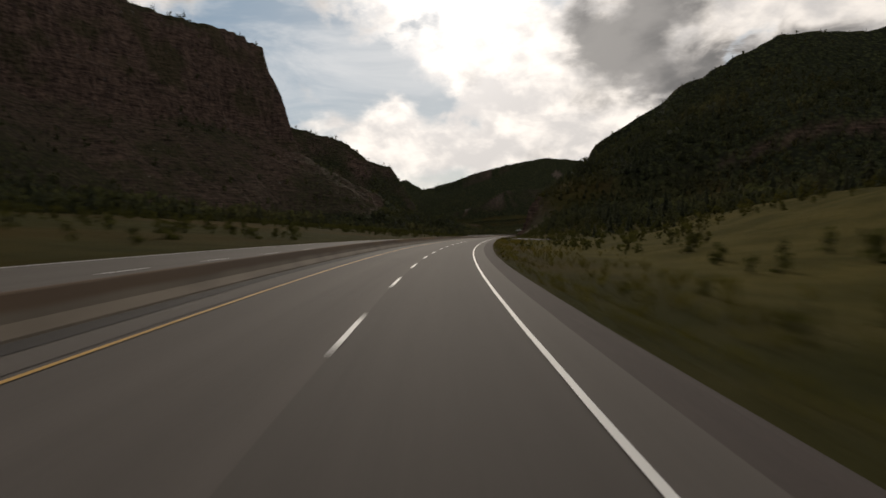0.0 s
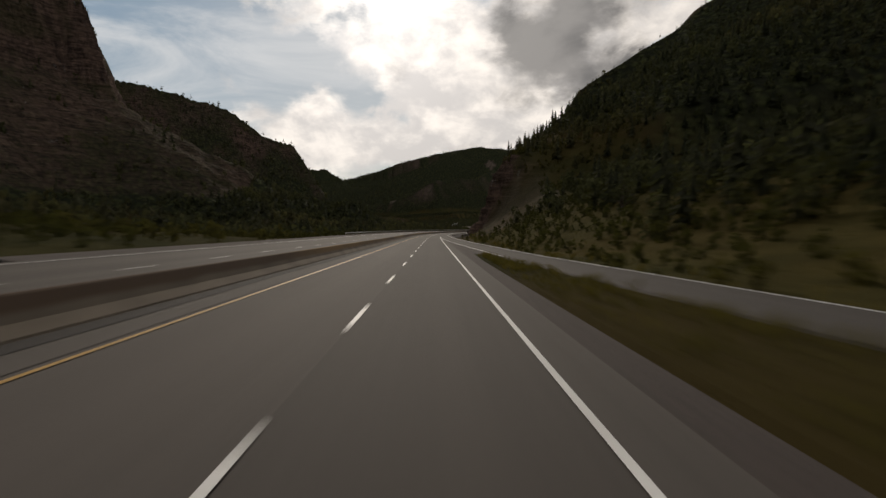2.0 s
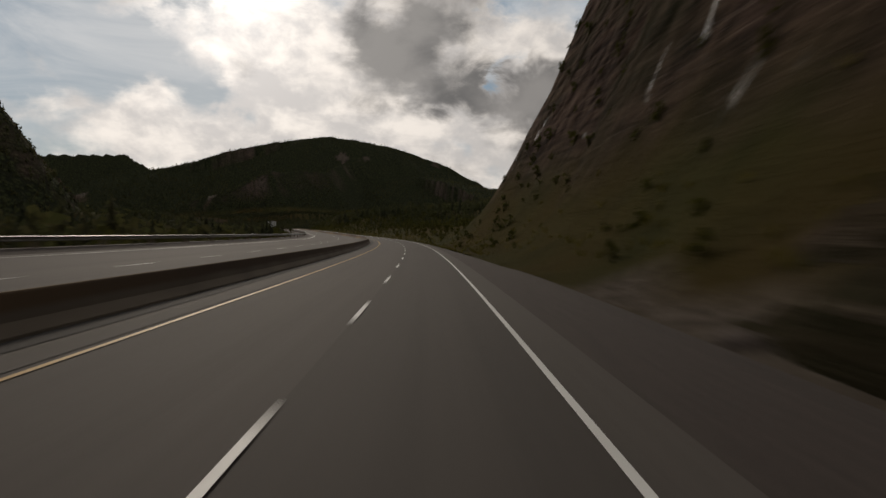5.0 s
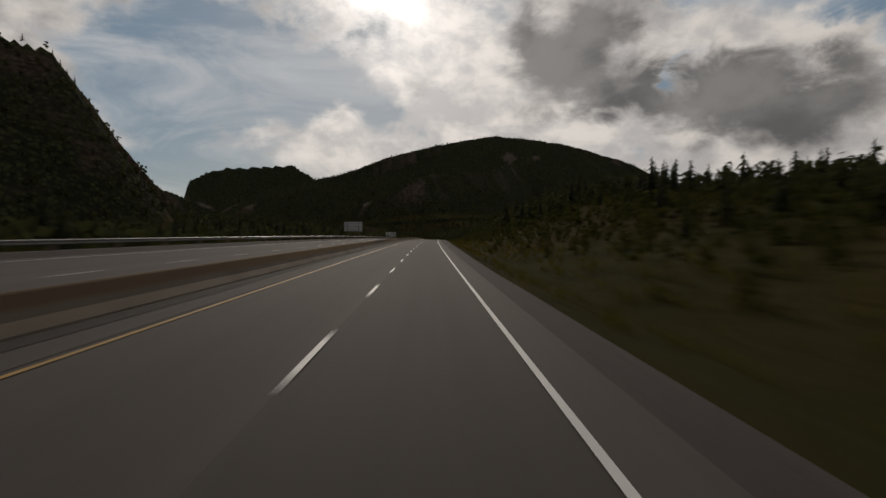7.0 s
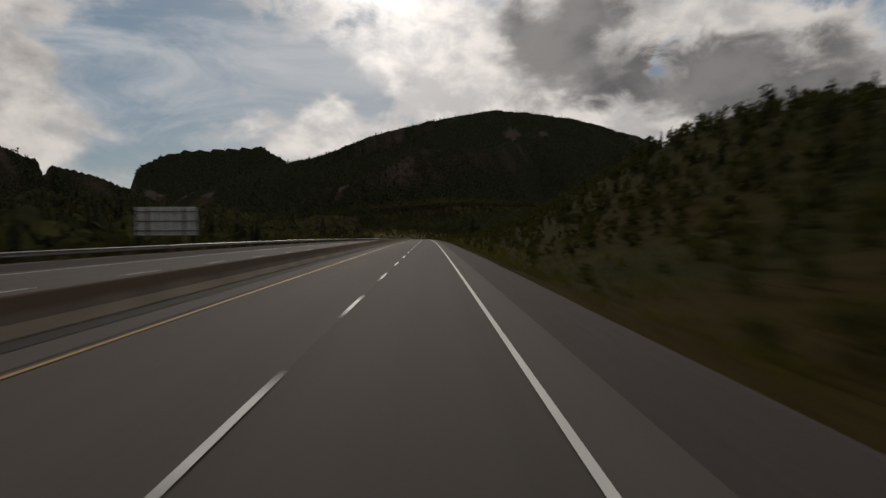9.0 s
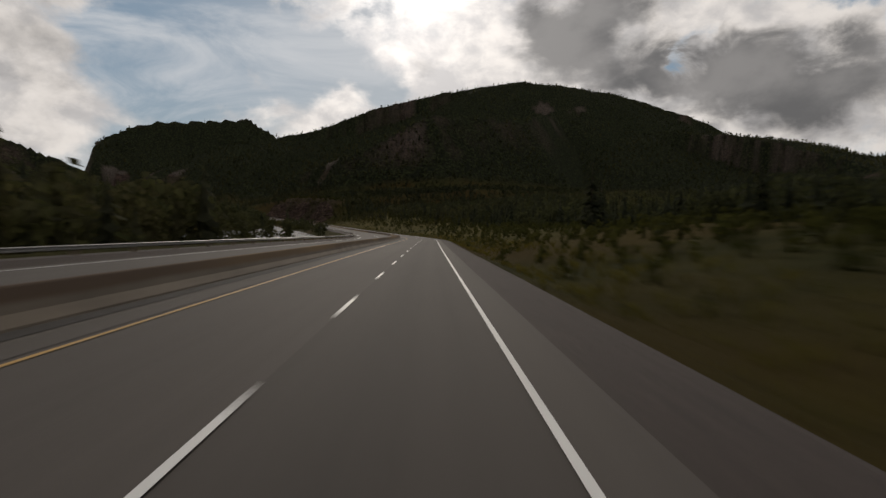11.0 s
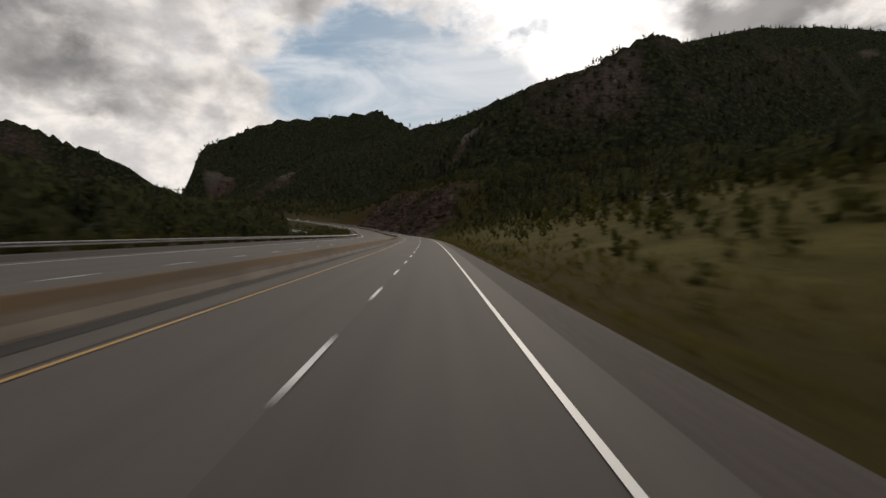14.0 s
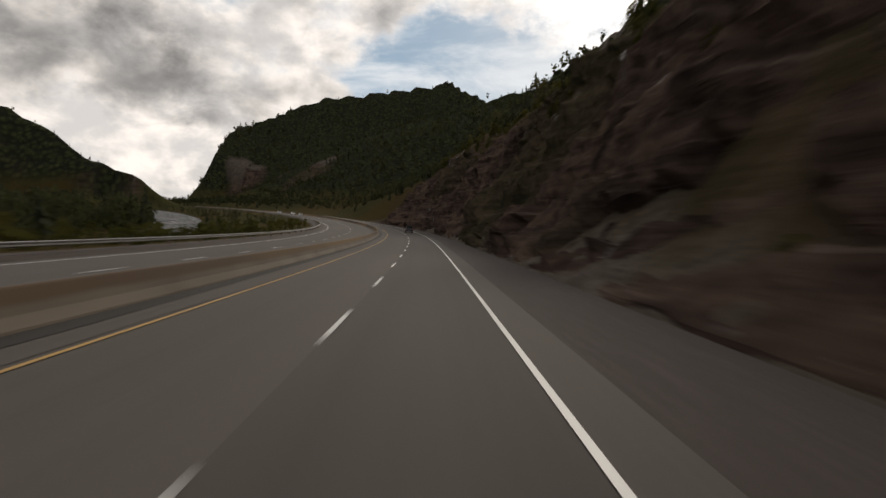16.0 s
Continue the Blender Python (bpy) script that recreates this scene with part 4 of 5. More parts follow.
# ---------- cars ----------
def car(t, u, paint, label, heading, tall=1.0):
    """A small far car: body, cabin, windows, wheels and lamps."""
    root = tagged(new("car"), label, "car", "cars on the road")
    x, y, z, h, _ = road_at(t)
    root.matrix_basis = Matrix.Translation(along(t, u, 0.004)) @ Matrix.Rotation(h + heading, 4, "Z") @ Matrix.Scale(K, 4)
    bm = box(bmesh.new(), -0.92, 0.92, -2.3, 2.3, 0.35, 0.95)
    for v in bm.verts:
        if v.co.z > 0.9:
            v.co.x *= 0.94
            v.co.y *= 0.97
    bmesh.ops.bevel(bm, geom=bm.edges, offset=0.09, segments=3, affect="EDGES")
    part("body", bm, paint, root)
    bm = box(bmesh.new(), -0.82, 0.82, -2.1, 0.75, 0.93, 1.65 * tall)
    for v in bm.verts:
        if v.co.z > 1.2:
            v.co.x *= 0.8
            v.co.y = v.co.y * 0.72 - 0.25
    bmesh.ops.bevel(bm, geom=bm.edges, offset=0.07, segments=2, affect="EDGES")
    part("cabin", bm, paint, root)
    bm = box(bmesh.new(), -0.66, 0.66, -2.03, -1.9, 1.05, 1.5 * tall)
    part("rear_window", bm, GLASS, root)
    bm = box(bmesh.new(), -0.66, 0.66, 0.5, 0.62, 1.05, 1.45 * tall)
    part("windscreen", bm, GLASS, root)
    part("bumper", box(bmesh.new(), -0.88, 0.88, -2.36, -2.22, 0.4, 0.6), RUBBER, root)
    for sx in (-0.78, 0.78):
        part("tail_lamp", box(bmesh.new(), sx - 0.12, sx + 0.12, -2.33, -2.25, 0.68, 0.86), RED_LAMP, root)
        part("headlight", box(bmesh.new(), sx - 0.14, sx + 0.14, 2.24, 2.33, 0.62, 0.8), CLEAR_LAMP, root)
        for sy in (-1.4, 1.45):
            bm = bmesh.new()
            bmesh.ops.create_cone(bm, cap_ends=True, segments=18, radius1=0.34, radius2=0.34, depth=0.22,
                                  matrix=Matrix.Translation((sx, sy, 0.34)) @ Matrix.Rotation(radians(90), 4, "Y"))
            bmesh.ops.bevel(bm, geom=[e for e in bm.edges if len(e.link_faces) == 2 and e.calc_face_angle() > 1], offset=0.03, affect="EDGES")
            part("wheel", bm, RUBBER, root)
    return root


car(16.92, -0.3 * K, DARK_PAINT, "dark hatchback driving away in the slow lane", 0, 1.05)
car(18.35, -17.5 * K, PALE_PAINT, "silver car on the opposite carriageway", math.pi)
car(18.62, -13.0 * K, WHITE_PAINT, "white car on the opposite carriageway", math.pi)
car(18.75, -17.5 * K, PALE_PAINT, "silver car farther along the opposite carriageway", math.pi)


# ---------- trees ----------
def spruce_shape(rng, boughs=30):
    """A ragged conifer one high: drooping boughs round a thin core."""
    co, tri = [(0, 0, 1.0)], []
    for s in range(5):
        co.append((0.10 * math.cos(s * 1.257), 0.10 * math.sin(s * 1.257), 0.10))
    tri += [(0, 1 + s, 1 + (s + 1) % 5) for s in range(5)]
    for i in range(boughs):
        f = 0.08 + 0.9 * (i + rng.uniform(0, 1)) / boughs
        ang = i * 2.4 + rng.uniform(-0.5, 0.5)
        reach = 0.34 * (1 - f) ** 0.8 * rng.uniform(0.65, 1.2) + 0.02
        c, s, w = math.cos(ang), math.sin(ang), reach * 0.42
        a = len(co)
        co += [(0, 0, f + 0.06), (c * reach * 0.6 - s * w, s * reach * 0.6 + c * w, f - reach * 0.2),
               (c * reach, s * reach, f - reach * rng.uniform(0.25, 0.6)), (c * reach * 0.6 + s * w, s * reach * 0.6 - c * w, f - reach * 0.25)]
        tri += [(a, a + 1, a + 2), (a, a + 2, a + 3)]
    return np.array(co), np.array(tri)


def leafy_shape(rng, leaves, size):
    """A broadleaf crown of many leaf clumps over a few rounded masses, one high."""
    co = [np.array(p) for p in ((0.0, 0.0, 0.8), (0.09, 0.0, -0.05), (-0.05, 0.08, -0.05), (-0.05, -0.08, -0.05))]
    tri = [(0, 1, 2), (0, 2, 3), (0, 3, 1)]
    masses = [(rng.uniform(-0.16, 0.16), rng.uniform(-0.16, 0.16), z, rng.uniform(0.17, 0.27)) for z in (0.16, 0.3, 0.45, 0.6, 0.74)]
    for i in range(leaves):
        mx, my, mz, r = masses[i % 5]
        d = rng.normal(size=3)
        d /= np.linalg.norm(d)
        c = np.array([mx, my, mz]) + d * r * rng.uniform(0.7, 1.1) * (1, 1, 0.9)
        side = np.cross(d, rng.normal(size=3))
        side /= np.linalg.norm(side)
        other = np.cross(d, side) + d * rng.uniform(-0.5, 0.5)
        w = size * rng.uniform(0.7, 1.3)
        a = len(co)
        co += [c - side * w, c - other * w * 0.8, c + side * w, c + other * w]
        tri += [(a, a + 1, a + 2), (a, a + 2, a + 3)]
    return np.array(co), np.array(tri)


def planted(name, shapes, x, y, z, size, mat, label, rng):
    """Many plants joined into one mesh."""
    cos, tris, n = [], [], 0
    pick = rng.randint(0, len(shapes), len(x))
    for k, (co, tri) in enumerate(shapes):
        m = np.where(pick == k)[0]
        if not len(m):
            continue
        a = rng.uniform(0, 6.28, len(m))
        c, s = np.cos(a)[:, None], np.sin(a)[:, None]
        w = (size[m] * rng.uniform(0.8, 1.25, len(m)))[:, None]
        px = (co[:, 0] * c - co[:, 1] * s) * w + x[m][:, None]
        py = (co[:, 0] * s + co[:, 1] * c) * w + y[m][:, None]
        pz = co[:, 2] * size[m][:, None] + z[m][:, None]
        cos.append(np.stack([px, py, pz], -1).reshape(-1, 3))
        tris.append((tri[None] + (np.arange(len(m)) * len(co))[:, None, None] + n).reshape(-1, 3))
        n += len(m) * len(co)
    me = from_arrays(name, np.concatenate(cos), np.concatenate(tris), mat)
    return tagged(new(name, me), label, "trees", kind="stuff")


def edge_of_wood(t, u):
    """How far a point lies inside the woods beside the road, in metres (below 0: open ground)."""
    r = np.interp(t, [-2, 0, 1.5, 2.6, 3.2, 3.45, 3.55, 3.86, 3.94, 5, 5.4, 6.2, 7, 8, 9, 10, 11, 12.5, 14, 15, 15.6, 17, 20],
                  [34, 24, 13, 8.5, 7, 8, 15, 15, 7, 9, 15, 11, 7, 6.0, 6.5, 7, 10, 12, 10, 9, 6.5, 7, 8])
    l = np.interp(t, [-2, 0, 2.5, 4, 5, 9, 10, 13.8, 14.1, 16.5, 16.8, 20], [30, 27, 22, 12, 9.5, 9, 9, 9, 5.5, 5.5, 9, 9])
    return np.where(u > 0, u - r, -u - l)


def scatter(x0, x1, y0, y1, step, rng):
    gx, gy = np.meshgrid(np.arange(x0, x1, step), np.arange(y0, y1, step))
    x, y = gx.ravel() + rng.uniform(-0.5, 0.5, gx.size) * step, gy.ravel() + rng.uniform(-0.5, 0.5, gx.size) * step
    return x, y


def woods():
    rng = np.random.RandomState(4)
    spruces = [spruce_shape(rng, 21) for _ in range(8)]
    leafy = [leafy_shape(rng, 21, 0.132) for _ in range(8)]
    fine = [leafy_shape(rng, 110, 0.062) for _ in range(6)]
    low = [leafy_shape(rng, 26, 0.12) for _ in range(8)]
    thin = [leafy_shape(rng, 12, 0.17) for _ in range(8)]
    far_spruces = [spruce_shape(rng, 12) for _ in range(6)]
    for step, near, away in ((1.75, 0, 62), (2.45, 62, 170), (3.4, 170, 420)):
        x, y = scatter(-330, 330, -20, 960, step, rng)
        # only ground that the drive can see, by its distance to the driven line
        k = NEAR_T < 17.5
        keep, back = np.zeros(len(x), bool), np.zeros((len(x), 2))
        for a in range(0, len(x), 20000):
            s = slice(a, a + 20000)
            d = (x[s, None] - NEAR_X[k][::4]) ** 2 + (y[s, None] - NEAR_Y[k][::4]) ** 2
            j, d = d.argmin(1), np.sqrt(d.min(1))
            back[s] = np.stack([NEAR_X[k][::4][j] - x[s], NEAR_Y[k][::4][j] - y[s]], 1) / np.maximum(d, 1)[:, None]
            keep[s] = (d >= near) & (d < away)
        x, y, back = x[keep], y[keep], back[keep]
        z, t, u, wood, steep, hill = height(x, y)
        inside = edge_of_wood(t, u)
        patch = lumps(x, y, 16, 77, 3)
        bare = lumps(x, y, 24, 31, 4)
        scree = (x < -40) & (y < 285) & (hill > 8) & (hill < 58)
        chance = np.clip(inside / 5 + 0.5 * patch + 0.25, 0, 1) * np.where(steep > 0.5, 0.15, 1) * np.where(scree, 0.30 + 0.5 * (bare > 0.15), 1)
        chance = chance * np.where(bare < -0.62, 0.12, 1)
        drop = height(x + 1.5, y)[0] - z, height(x, y + 1.5)[0] - z
        chance = chance * np.clip(3.2 - np.hypot(*drop) / 1.5, 0.08, 1)
        # none on the slopes that fall away behind the crests
        away_slope = (drop[0] * back[:, 0] + drop[1] * back[:, 1]) / 1.5
        chance = np.where((away_slope > 0.3) & (near > 60), 0, chance)
        ok = (rng.rand(len(x)) < chance) & (z > river_level(t) + 0.1) & ((u > 2.0) | (u < np.where(t > 10, np.interp(t, [10, 13.9, 14.2, 16.5, 16.8], [-9.5, -9.5, -8.1, -8.1, -9.5]), -7.4)))
        x, y, z, t, u, hill, inside, patch = (q[ok] for q in (x, y, z, t, u, hill, inside, patch))
        conifer = rng.rand(len(x)) < np.clip(0.42 - 0.3 * ((u < 0) & (u > -42) & (t > 11.2) & (t < 15.6)) - 0.4 * ((u > 0) & (u < 30) & (t > 9) & (t < 10.8)) + 0.5 * patch + np.clip((hill - 40) / 160, 0, 0.3), 0.1, 0.9)
        size = 1.2 + 1.6 * rng.uniform(0, 1, len(x)) ** 2 * np.clip(0.55 + inside / 12, 0.5, 1)
        size = np.where(conifer, size * 1.25, size) * np.where(u > 0, np.interp(t, [5.2, 5.7, 7.4, 8.1], [1, 0.45, 0.5, 0.9]), 1)
        size = size * (0.92 if near > 60 else 1.0) * np.where((u < 0) & (u > -42) & (t > 11.2) & (t < 16.5), np.where(u > -12.5, 1.0, 1.7), 1) * np.where((u < 0) & (u > RIVER_U(t) - 1) & (t > 14.7), np.interp(t, [14.7, 15.0, 16, 16.3], [1, 0.4, 0.4, 0.3]), 1) * np.where((u > 0) & (u < 30), np.interp(t, [8.9, 9.3, 10.6, 11], [1, 0.55, 0.55, 1]), 1)
        m = conifer
        planted("spruce_wood", spruces if near < 60 else far_spruces, x[m], y[m], z[m] - 0.05, size[m], SPRUCE, "dark spruce wood on the valley sides", rng)
        m = ~conifer & (near < 60) & (u < 0) & (u > -48) & (t > 11.5) & (t < 17.5)
        if near < 60:
            planted("riverside_wood", fine, x[m], y[m], z[m] - 0.05, size[m], BIRCH, "full-leaved broadleaf wood on the river bank", rng)
        beside_road = ~conifer & (near < 60) & (u > 0) & (u < 20)
        if near < 60:
            planted("roadside_wood", fine, x[beside_road], y[beside_road], z[beside_road] - 0.05, size[beside_road], BIRCH, "broadleaf wood on the bank close beside the road", rng)
        m = ~conifer & ~m & ~beside_road
        planted("birch_wood", leafy if near < 60 else thin, x[m], y[m], z[m] - 0.05, size[m] * (1.0 if near < 60 else 1.2), BIRCH, "mixed broadleaf wood on the valley sides", rng)
    # shrubs and tall weeds on the open ground
    x, y = scatter(-60, 60, -5, 690, 0.92, rng)
    t, u, _ = beside(x, y)
    k = ((u > 1.35) & (u < 24) | (u < -7.3) & (u > -28)) & (t < 17.5)
    x, y = x[k], y[k]
    z, t, u, wood, steep, hill = height(x, y)
    inside = edge_of_wood(t, u)
    patch = lumps(x, y, 7, 12, 3)
    slip_edge = np.interp(t, [a for a, _ in JOIN], [b for _, b in JOIN]) * K
    on_slip = (t > 1.1) & (t < 4.3) & (u < slip_edge + 0.6) & (u > 0)
    dense = np.interp(t, [-1, 1.5, 3, 5, 6.5, 7.2, 9.3, 11, 12, 13, 14.2, 15.4, 17], [0.08, 0.22, 0.75, 0.2, 0.6, 0.9, 0.9, 0.55, 0.5, 0.5, 0.4, 0.3, 0.15])
    chance = np.clip(dense + 0.6 * patch - 0.1 + np.clip((inside + 4) / 8, 0, 0.5), 0, 1) * np.where(steep < 0.5, 1, 0.35 * (u > 3.2)) * np.clip((abs(u) - 1.6) / 2, 0.05, 1)
    chance = np.where((t > 3.5) & (t < 3.88) & (u > 0) & (u < 11), 0.04, chance)
    chance = np.where((u < -7) & (u > RIVER_U(t) - 1) & (t > 11) & (t < 14), 0, chance)
    ok = (rng.rand(len(x)) < chance) & ~on_slip & (z > river_level(t) + 0.3)
    x, y, z, u = x[ok], y[ok], z[ok], u[ok]
    size = rng.uniform(0.25, 0.75, len(x)) * np.clip((abs(u) + 4) / 9, 0.5, 1.2)
    planted("roadside_shrubs", low, x, y, z - 0.12 * size, size, SHRUB, "low green shrubs and weeds on rough ground", rng)

    # shrubs and small trees that cling to the rock faces
    t = np.concatenate([rng.uniform(3.95, 5.15, 230), rng.uniform(16.05, 17.7, 200)])
    u = np.where(t < 6, rng.uniform(3.6, 9.5, len(t)), rng.uniform(4.5, 10.5, len(t)))
    h = np.interp(t, ROAD_T, ROAD_H)
    x, y = np.interp(t, ROAD_T, ROAD_X) + u * np.cos(h), np.interp(t, ROAD_T, ROAD_Y) + u * np.sin(h)
    size = rng.uniform(0.35, 1.0, len(t)) * np.clip((u - 2) / 5, 0.5, 1.3)
    planted("ledge_shrubs", fine, x, y, height(x, y)[0] - 0.1 * size, size, SHRUB, "dark shrubs clinging to ledges of the rock faces", rng)


woods()


def tuft_shape(rng):
    """A tuft of bent grass blades, one high."""
    co, tri = [], []
    for _ in range(5):
        a, lean = rng.uniform(0, 6.28), rng.uniform(0.15, 0.6)
        c, s = math.cos(a), math.sin(a)
        k, h = len(co), rng.uniform(0.6, 1.0)
        co += [(-s * 0.07, c * 0.07, -0.1), (s * 0.07, -c * 0.07, -0.1), (c * lean * 0.5, s * lean * 0.5, h * 0.7), (c * lean, s * lean, h)]
        tri += [(k, k + 1, k + 2), (k, k + 2, k + 3)]
    return np.array(co), np.array(tri)


def verge_grass():
    rng = np.random.RandomState(15)
    t = rng.uniform(-0.3, 17.3, 22000)
    u = np.array([verge_edge(a) for a in t]) * K + 0.03 + rng.gamma(1.3, 0.8, len(t))
    x, y = (np.interp(t, ROAD_T, ROAD_X) + u * np.cos(np.interp(t, ROAD_T, ROAD_H)), np.interp(t, ROAD_T, ROAD_Y) + u * np.sin(np.interp(t, ROAD_T, ROAD_H)))
    slip_edge = np.interp(t, [a for a, _ in JOIN], [c for _, c in JOIN]) * K
    z, _, _, _, steep, _ = height(x, y)
    cut = (t > 2.0) & (t < 5.5) | (t > 15.72)
    z = np.where(~cut & (u < 2.0), np.interp(t, ROAD_T, ROAD_Z) + np.interp(u / K - np.array([verge_edge(a) for a in t]), [a for a, _ in VERGE], [b for _, b in VERGE]), z)
    ok = ~(cut & (u < 1.38)) & ~((t > 1.1) & (t < 4.3) & (u < slip_edge + 0.7) & (u > slip_edge - 5 * K)) & (steep < 0.4) & ~(cut & (u < 3)) & (lumps(x, y, 3, 19, 3) > -0.35)
    x, y, z, u = x[ok], y[ok], z[ok], u[ok]
    t2 = rng.uniform(1.96, 2.34, 700)
    u2 = 3.8 * K + rng.uniform(0, 1, len(t2)) * np.maximum(np.array([gore_inner(a) for a in t2]) - 3.9 * K, 0)
    h2 = np.interp(t2, ROAD_T, ROAD_H)
    x, y = np.append(x, np.interp(t2, ROAD_T, ROAD_X) + u2 * np.cos(h2)), np.append(y, np.interp(t2, ROAD_T, ROAD_Y) + u2 * np.sin(h2))
    z, u = np.append(z, np.interp(t2, ROAD_T, ROAD_Z) - 0.03), np.append(u, u2)
    planted("verge_grass", [tuft_shape(rng) for _ in range(6)], x, y, z, rng.uniform(0.07, 0.2, len(x)) * np.clip(u / 2.2, 0.6, 1.3), GRASS, "rough olive grass tufts on the roadside verge", rng)


verge_grass()


def tree(name, t, u, tall, rng, label):
    """A roadside spruce: a tapered trunk and a crown of drooping boughs."""
    p = along(t, u)
    z = float(height(np.array([p.x]), np.array([p.y]))[0][0])
    root = tagged(new(name), label, "tree", "roadside spruces")
    root.location = (p.x, p.y, z - 0.05)
    bm = bmesh.new()
    bmesh.ops.create_cone(bm, segments=8, radius1=0.022 * tall, radius2=0.003 * tall, depth=tall * 0.97, cap_ends=True, matrix=Matrix.Translation((0, 0, tall * 0.485)))
    part("trunk", bm, BARK, root)
    co, tri = [], []
    for i in range(170):
        f = rng.uniform(0.1, 1.0)
        ang, reach = rng.uniform(0, 6.28), tall * 0.24 * (1 - f) ** 0.8 * rng.uniform(0.6, 1.2) + 0.02
        c, s, w = math.cos(ang), math.sin(ang), reach * 0.32
        a = len(co)
        zz = tall * f
        co += [(0, 0, zz), (c * reach * 0.6 - s * w, s * reach * 0.6 + c * w, zz - reach * 0.25), (c * reach, s * reach, zz - reach * rng.uniform(0.3, 0.6)),
               (c * reach * 0.6 + s * w, s * reach * 0.6 - c * w, zz - reach * 0.28), (c * reach * 0.55, s * reach * 0.55, zz - reach * 0.08)]
        tri += [(a, a + 1, a + 4), (a + 1, a + 2, a + 4), (a + 4, a + 2, a + 3), (a, a + 4, a + 3)]
    o = new("crown", mesh_of("crown", co, tri, SPRUCE))
    o.parent = root


rng = np.random.RandomState(8)
for t, u, tall in ((8.42, 7.0, 2.7), (8.47, 8.2, 3.0), (8.53, 7.4, 3.3), (8.62, 9.0, 3.0), (8.36, 10.5, 2.4), (8.28, 12.0, 2.3), (8.72, 8.0, 2.6),
                   (11.87, 9.6, 4.3), (11.95, 11.2, 3.2), (11.55, 12.5, 2.2), (12.4, 14.0, 3.0),
                   (16.35, 9.4, 1.7), (16.5, 9.8, 2.0), (16.62, 9.2, 1.5), (16.8, 10.0, 1.8), (17.0, 9.6, 1.6), (17.3, 10.5, 2.1),
                   (4.05, 8.6, 1.9), (4.15, 8.0, 1.6), (4.28, 8.3, 2.0), (4.4, 8.0, 1.7), (4.55, 8.4, 2.1), (4.7, 8.2, 1.6),
                   (16.6, -46.0, 3.4)):
    tree("spruce_tree", t, u, tall, rng, "tall dark spruce standing above the roadside scrub")


def birch(rng, tall, label):
    """A broadleaf tree: leaning tapered trunk, limbs, and a crown of leaf clumps with gaps."""
    root = tagged(new("birch_tree"), label, "tree", "riverside broadleaf trees")
    bm = bmesh.new()
    tips = []

    def limb(a, c, r0, r1):
        d = (c - a)
        m = Matrix.Translation((a + c) / 2) @ d.to_track_quat("Z", "Y").to_matrix().to_4x4()
        bmesh.ops.create_cone(bm, segments=7, radius1=r0, radius2=r1, depth=d.length, cap_ends=True, matrix=m)

    top = Vector((rng.uniform(-0.08, 0.08), rng.uniform(-0.08, 0.08), 0.85)) * tall
    limb(Vector((0, 0, -0.06 * tall)), top, 0.026 * tall, 0.006 * tall)
    tips.append(top)
    for i in range(7):
        f = 0.25 + 0.08 * i
        a = top * f
        ang = i * 2.4 + rng.uniform(-0.4, 0.4)
        c = a + Vector((math.cos(ang) * 0.3, math.sin(ang) * 0.3, rng.uniform(0.14, 0.3))) * tall * (1.05 - 0.6 * f)
        limb(a, c, 0.012 * tall, 0.003 * tall)
        tips.append(c)
    part("trunk", bm, BARK, root)
    co, tri = [], []
    for i in range(420):
        c = tips[i % len(tips)]
        d = rng.normal(size=3)
        d = Vector(d / np.linalg.norm(d))
        p = c + Vector((d.x, d.y, d.z * 0.8)) * tall * 0.2 * rng.uniform(0.35, 1.1)
        side = d.cross(Vector(rng.normal(size=3))).normalized()
        other = d.cross(side) + d * rng.uniform(-0.5, 0.5)
        w = tall * rng.uniform(0.02, 0.042)
        a = len(co)
        co += [p - side * w, p - other * w * 0.7, p + side * w, p + other * w]
        tri += [(a, a + 1, a + 2), (a, a + 2, a + 3)]
    o = new("crown", mesh_of("crown", co, tri, BIRCH))
    o.parent = root
    return root


def stand(t, u, sink=0.05):
    p = along(t, u)
    return Vector((p.x, p.y, float(height(np.array([p.x]), np.array([p.y]))[0][0]) - sink))


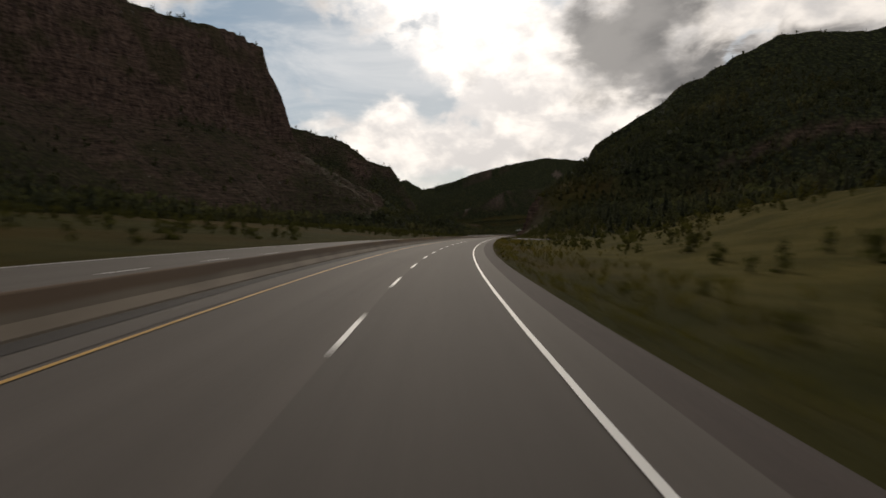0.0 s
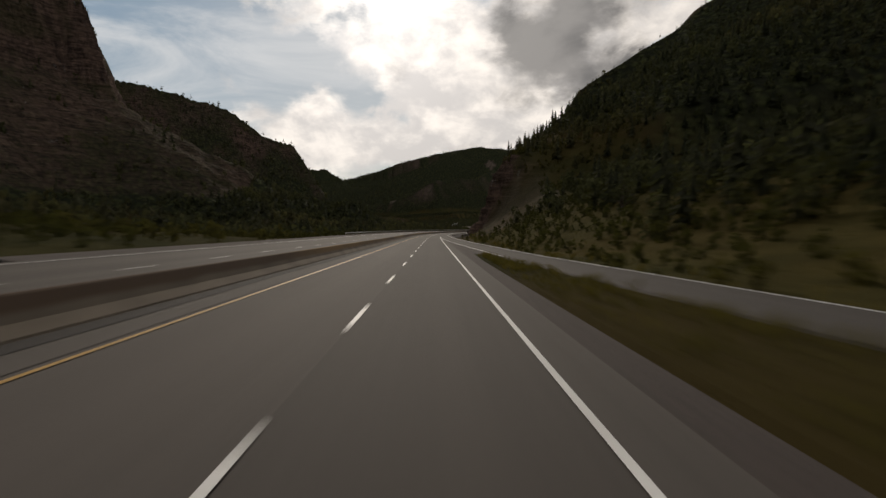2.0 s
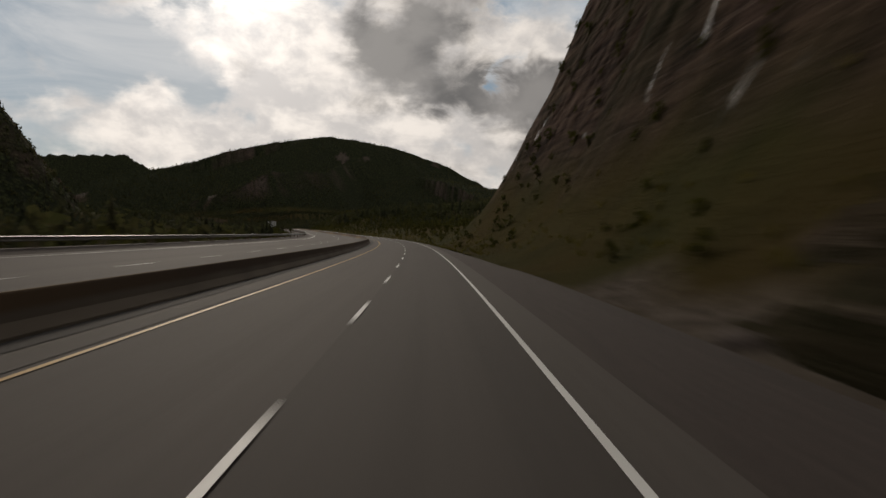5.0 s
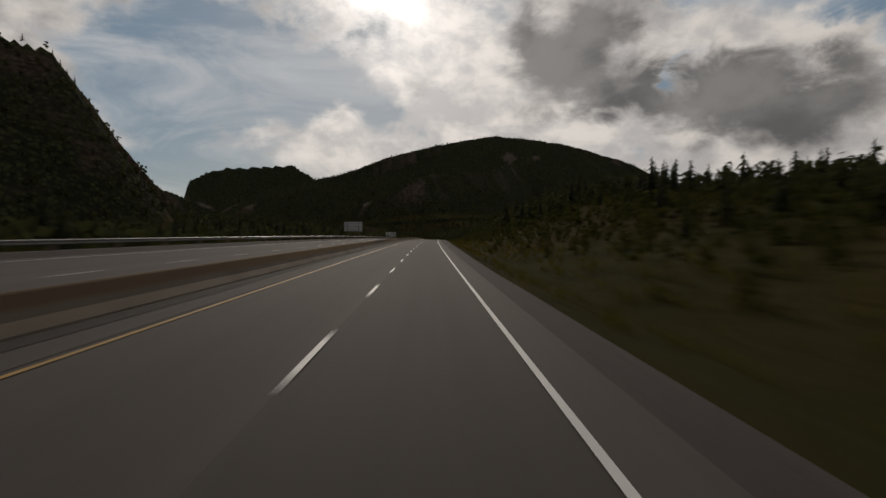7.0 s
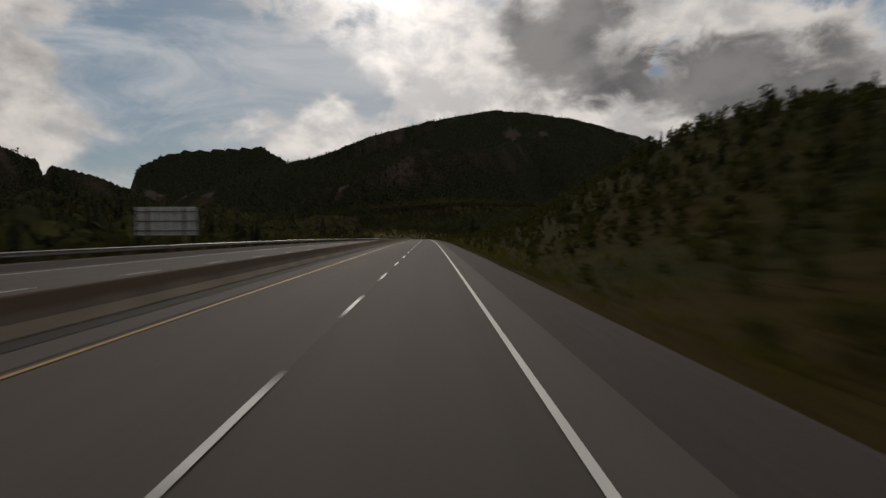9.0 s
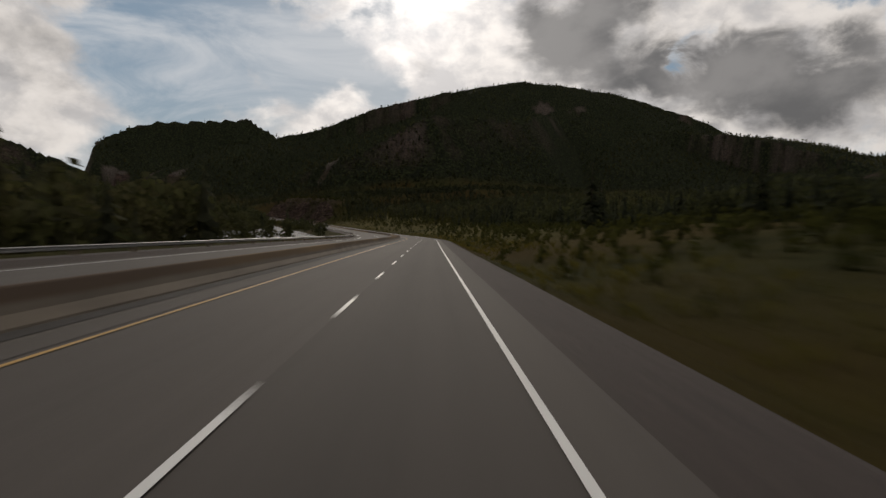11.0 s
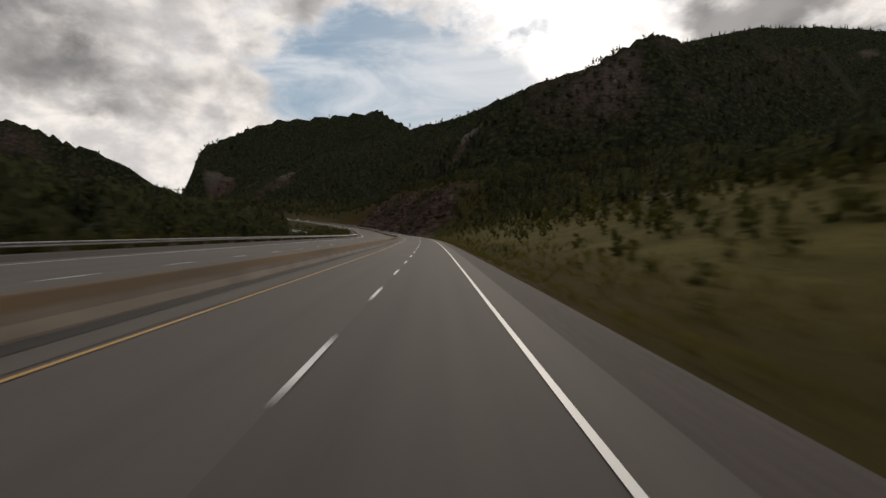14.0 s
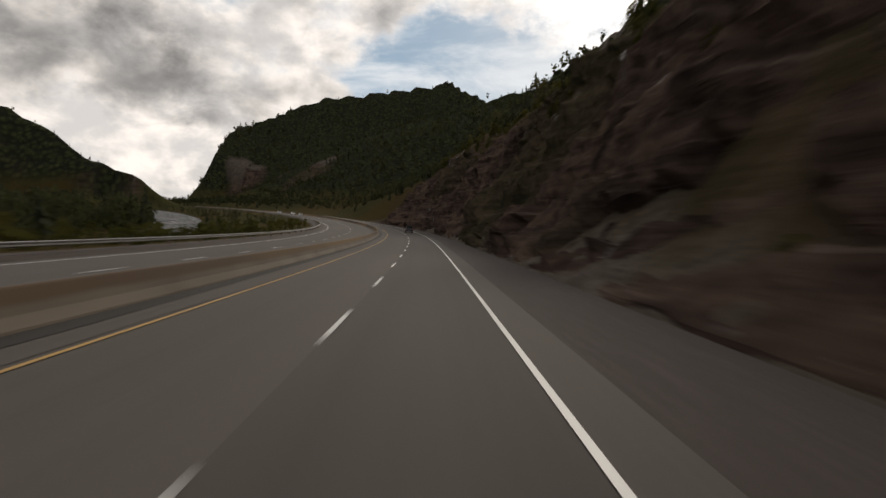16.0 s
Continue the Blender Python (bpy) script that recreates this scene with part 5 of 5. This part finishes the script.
rng = np.random.RandomState(31)
kinds = []
for i, (t, u, size) in enumerate(((12.75, -40, 4.2), (12.95, -38, 3.6), (13.1, -41, 4.6), (13.25, -36, 3.4), (13.4, -37, 4.0), (13.55, -34, 3.3),
                                  (13.7, -35, 3.8), (13.85, -32, 3.0), (14.0, -34, 3.5), (14.15, -31, 2.7), (14.3, -28, 3.2), (14.5, -29, 2.6),
                                  (12.85, -43, 4.8), (13.3, -43, 4.4), (13.95, -40, 4.0), (2.15, 13.5, 2.2), (2.35, 12.0, 2.5), (2.75, 9.5, 2.0), (15.2, 9.5, 2.4), (15.35, 8.6, 2.0))):
    if i < 5:
        o = birch(rng, 4.0, "full-leaved broadleaf tree standing on a grassy bank")
        kinds.append(o)
    else:
        o = copy_thing(kinds[i % 5], Matrix.Identity(4))
    o.matrix_world = Matrix.Translation(stand(t, u)) @ Matrix.Rotation(rng.uniform(0, 6.28), 4, "Z") @ Matrix.Scale(size / 4.0, 4)


def boulder(rng):
    bm = bmesh.new()
    bmesh.ops.create_icosphere(bm, subdivisions=3, radius=1)
    off = Vector(rng.uniform(-50, 50, 3))
    for v in bm.verts:
        f = 1 + 0.5 * noise.noise(v.co * 0.9 + off) + 0.22 * noise.noise(v.co * 2.6 + off)
        v.co = Vector((v.co.x * f * 1.2, v.co.y * f, v.co.z * f * 0.75))
    me = bpy.data.meshes.new("boulder")
    bm.to_mesh(me)
    bm.free()
    me.materials.append(BOULDER)
    return me


BOULDER = plain("fallen_rock", (0.085, 0.066, 0.055), 0.95, wear=0.55, scale=5)
shapes = [boulder(rng) for _ in range(5)]
for i in range(46):
    t = rng.uniform(15.78, 17.2) if i < 28 else rng.uniform(3.98, 5.1)
    size = rng.uniform(0.05, 0.17)
    u = rng.uniform(1.35, 2.1) if i < 28 else rng.uniform(1.5, 2.6)
    o = tagged(new("boulder", shapes[i % 5]), "fallen brown rock lying on gravel below the rock face", "rock", "fallen rocks")
    o.matrix_world = Matrix.Translation(stand(t, u, -0.2 * size)) @ Matrix.Rotation(rng.uniform(0, 6.28), 4, "Z") @ Matrix.Scale(size, 4)
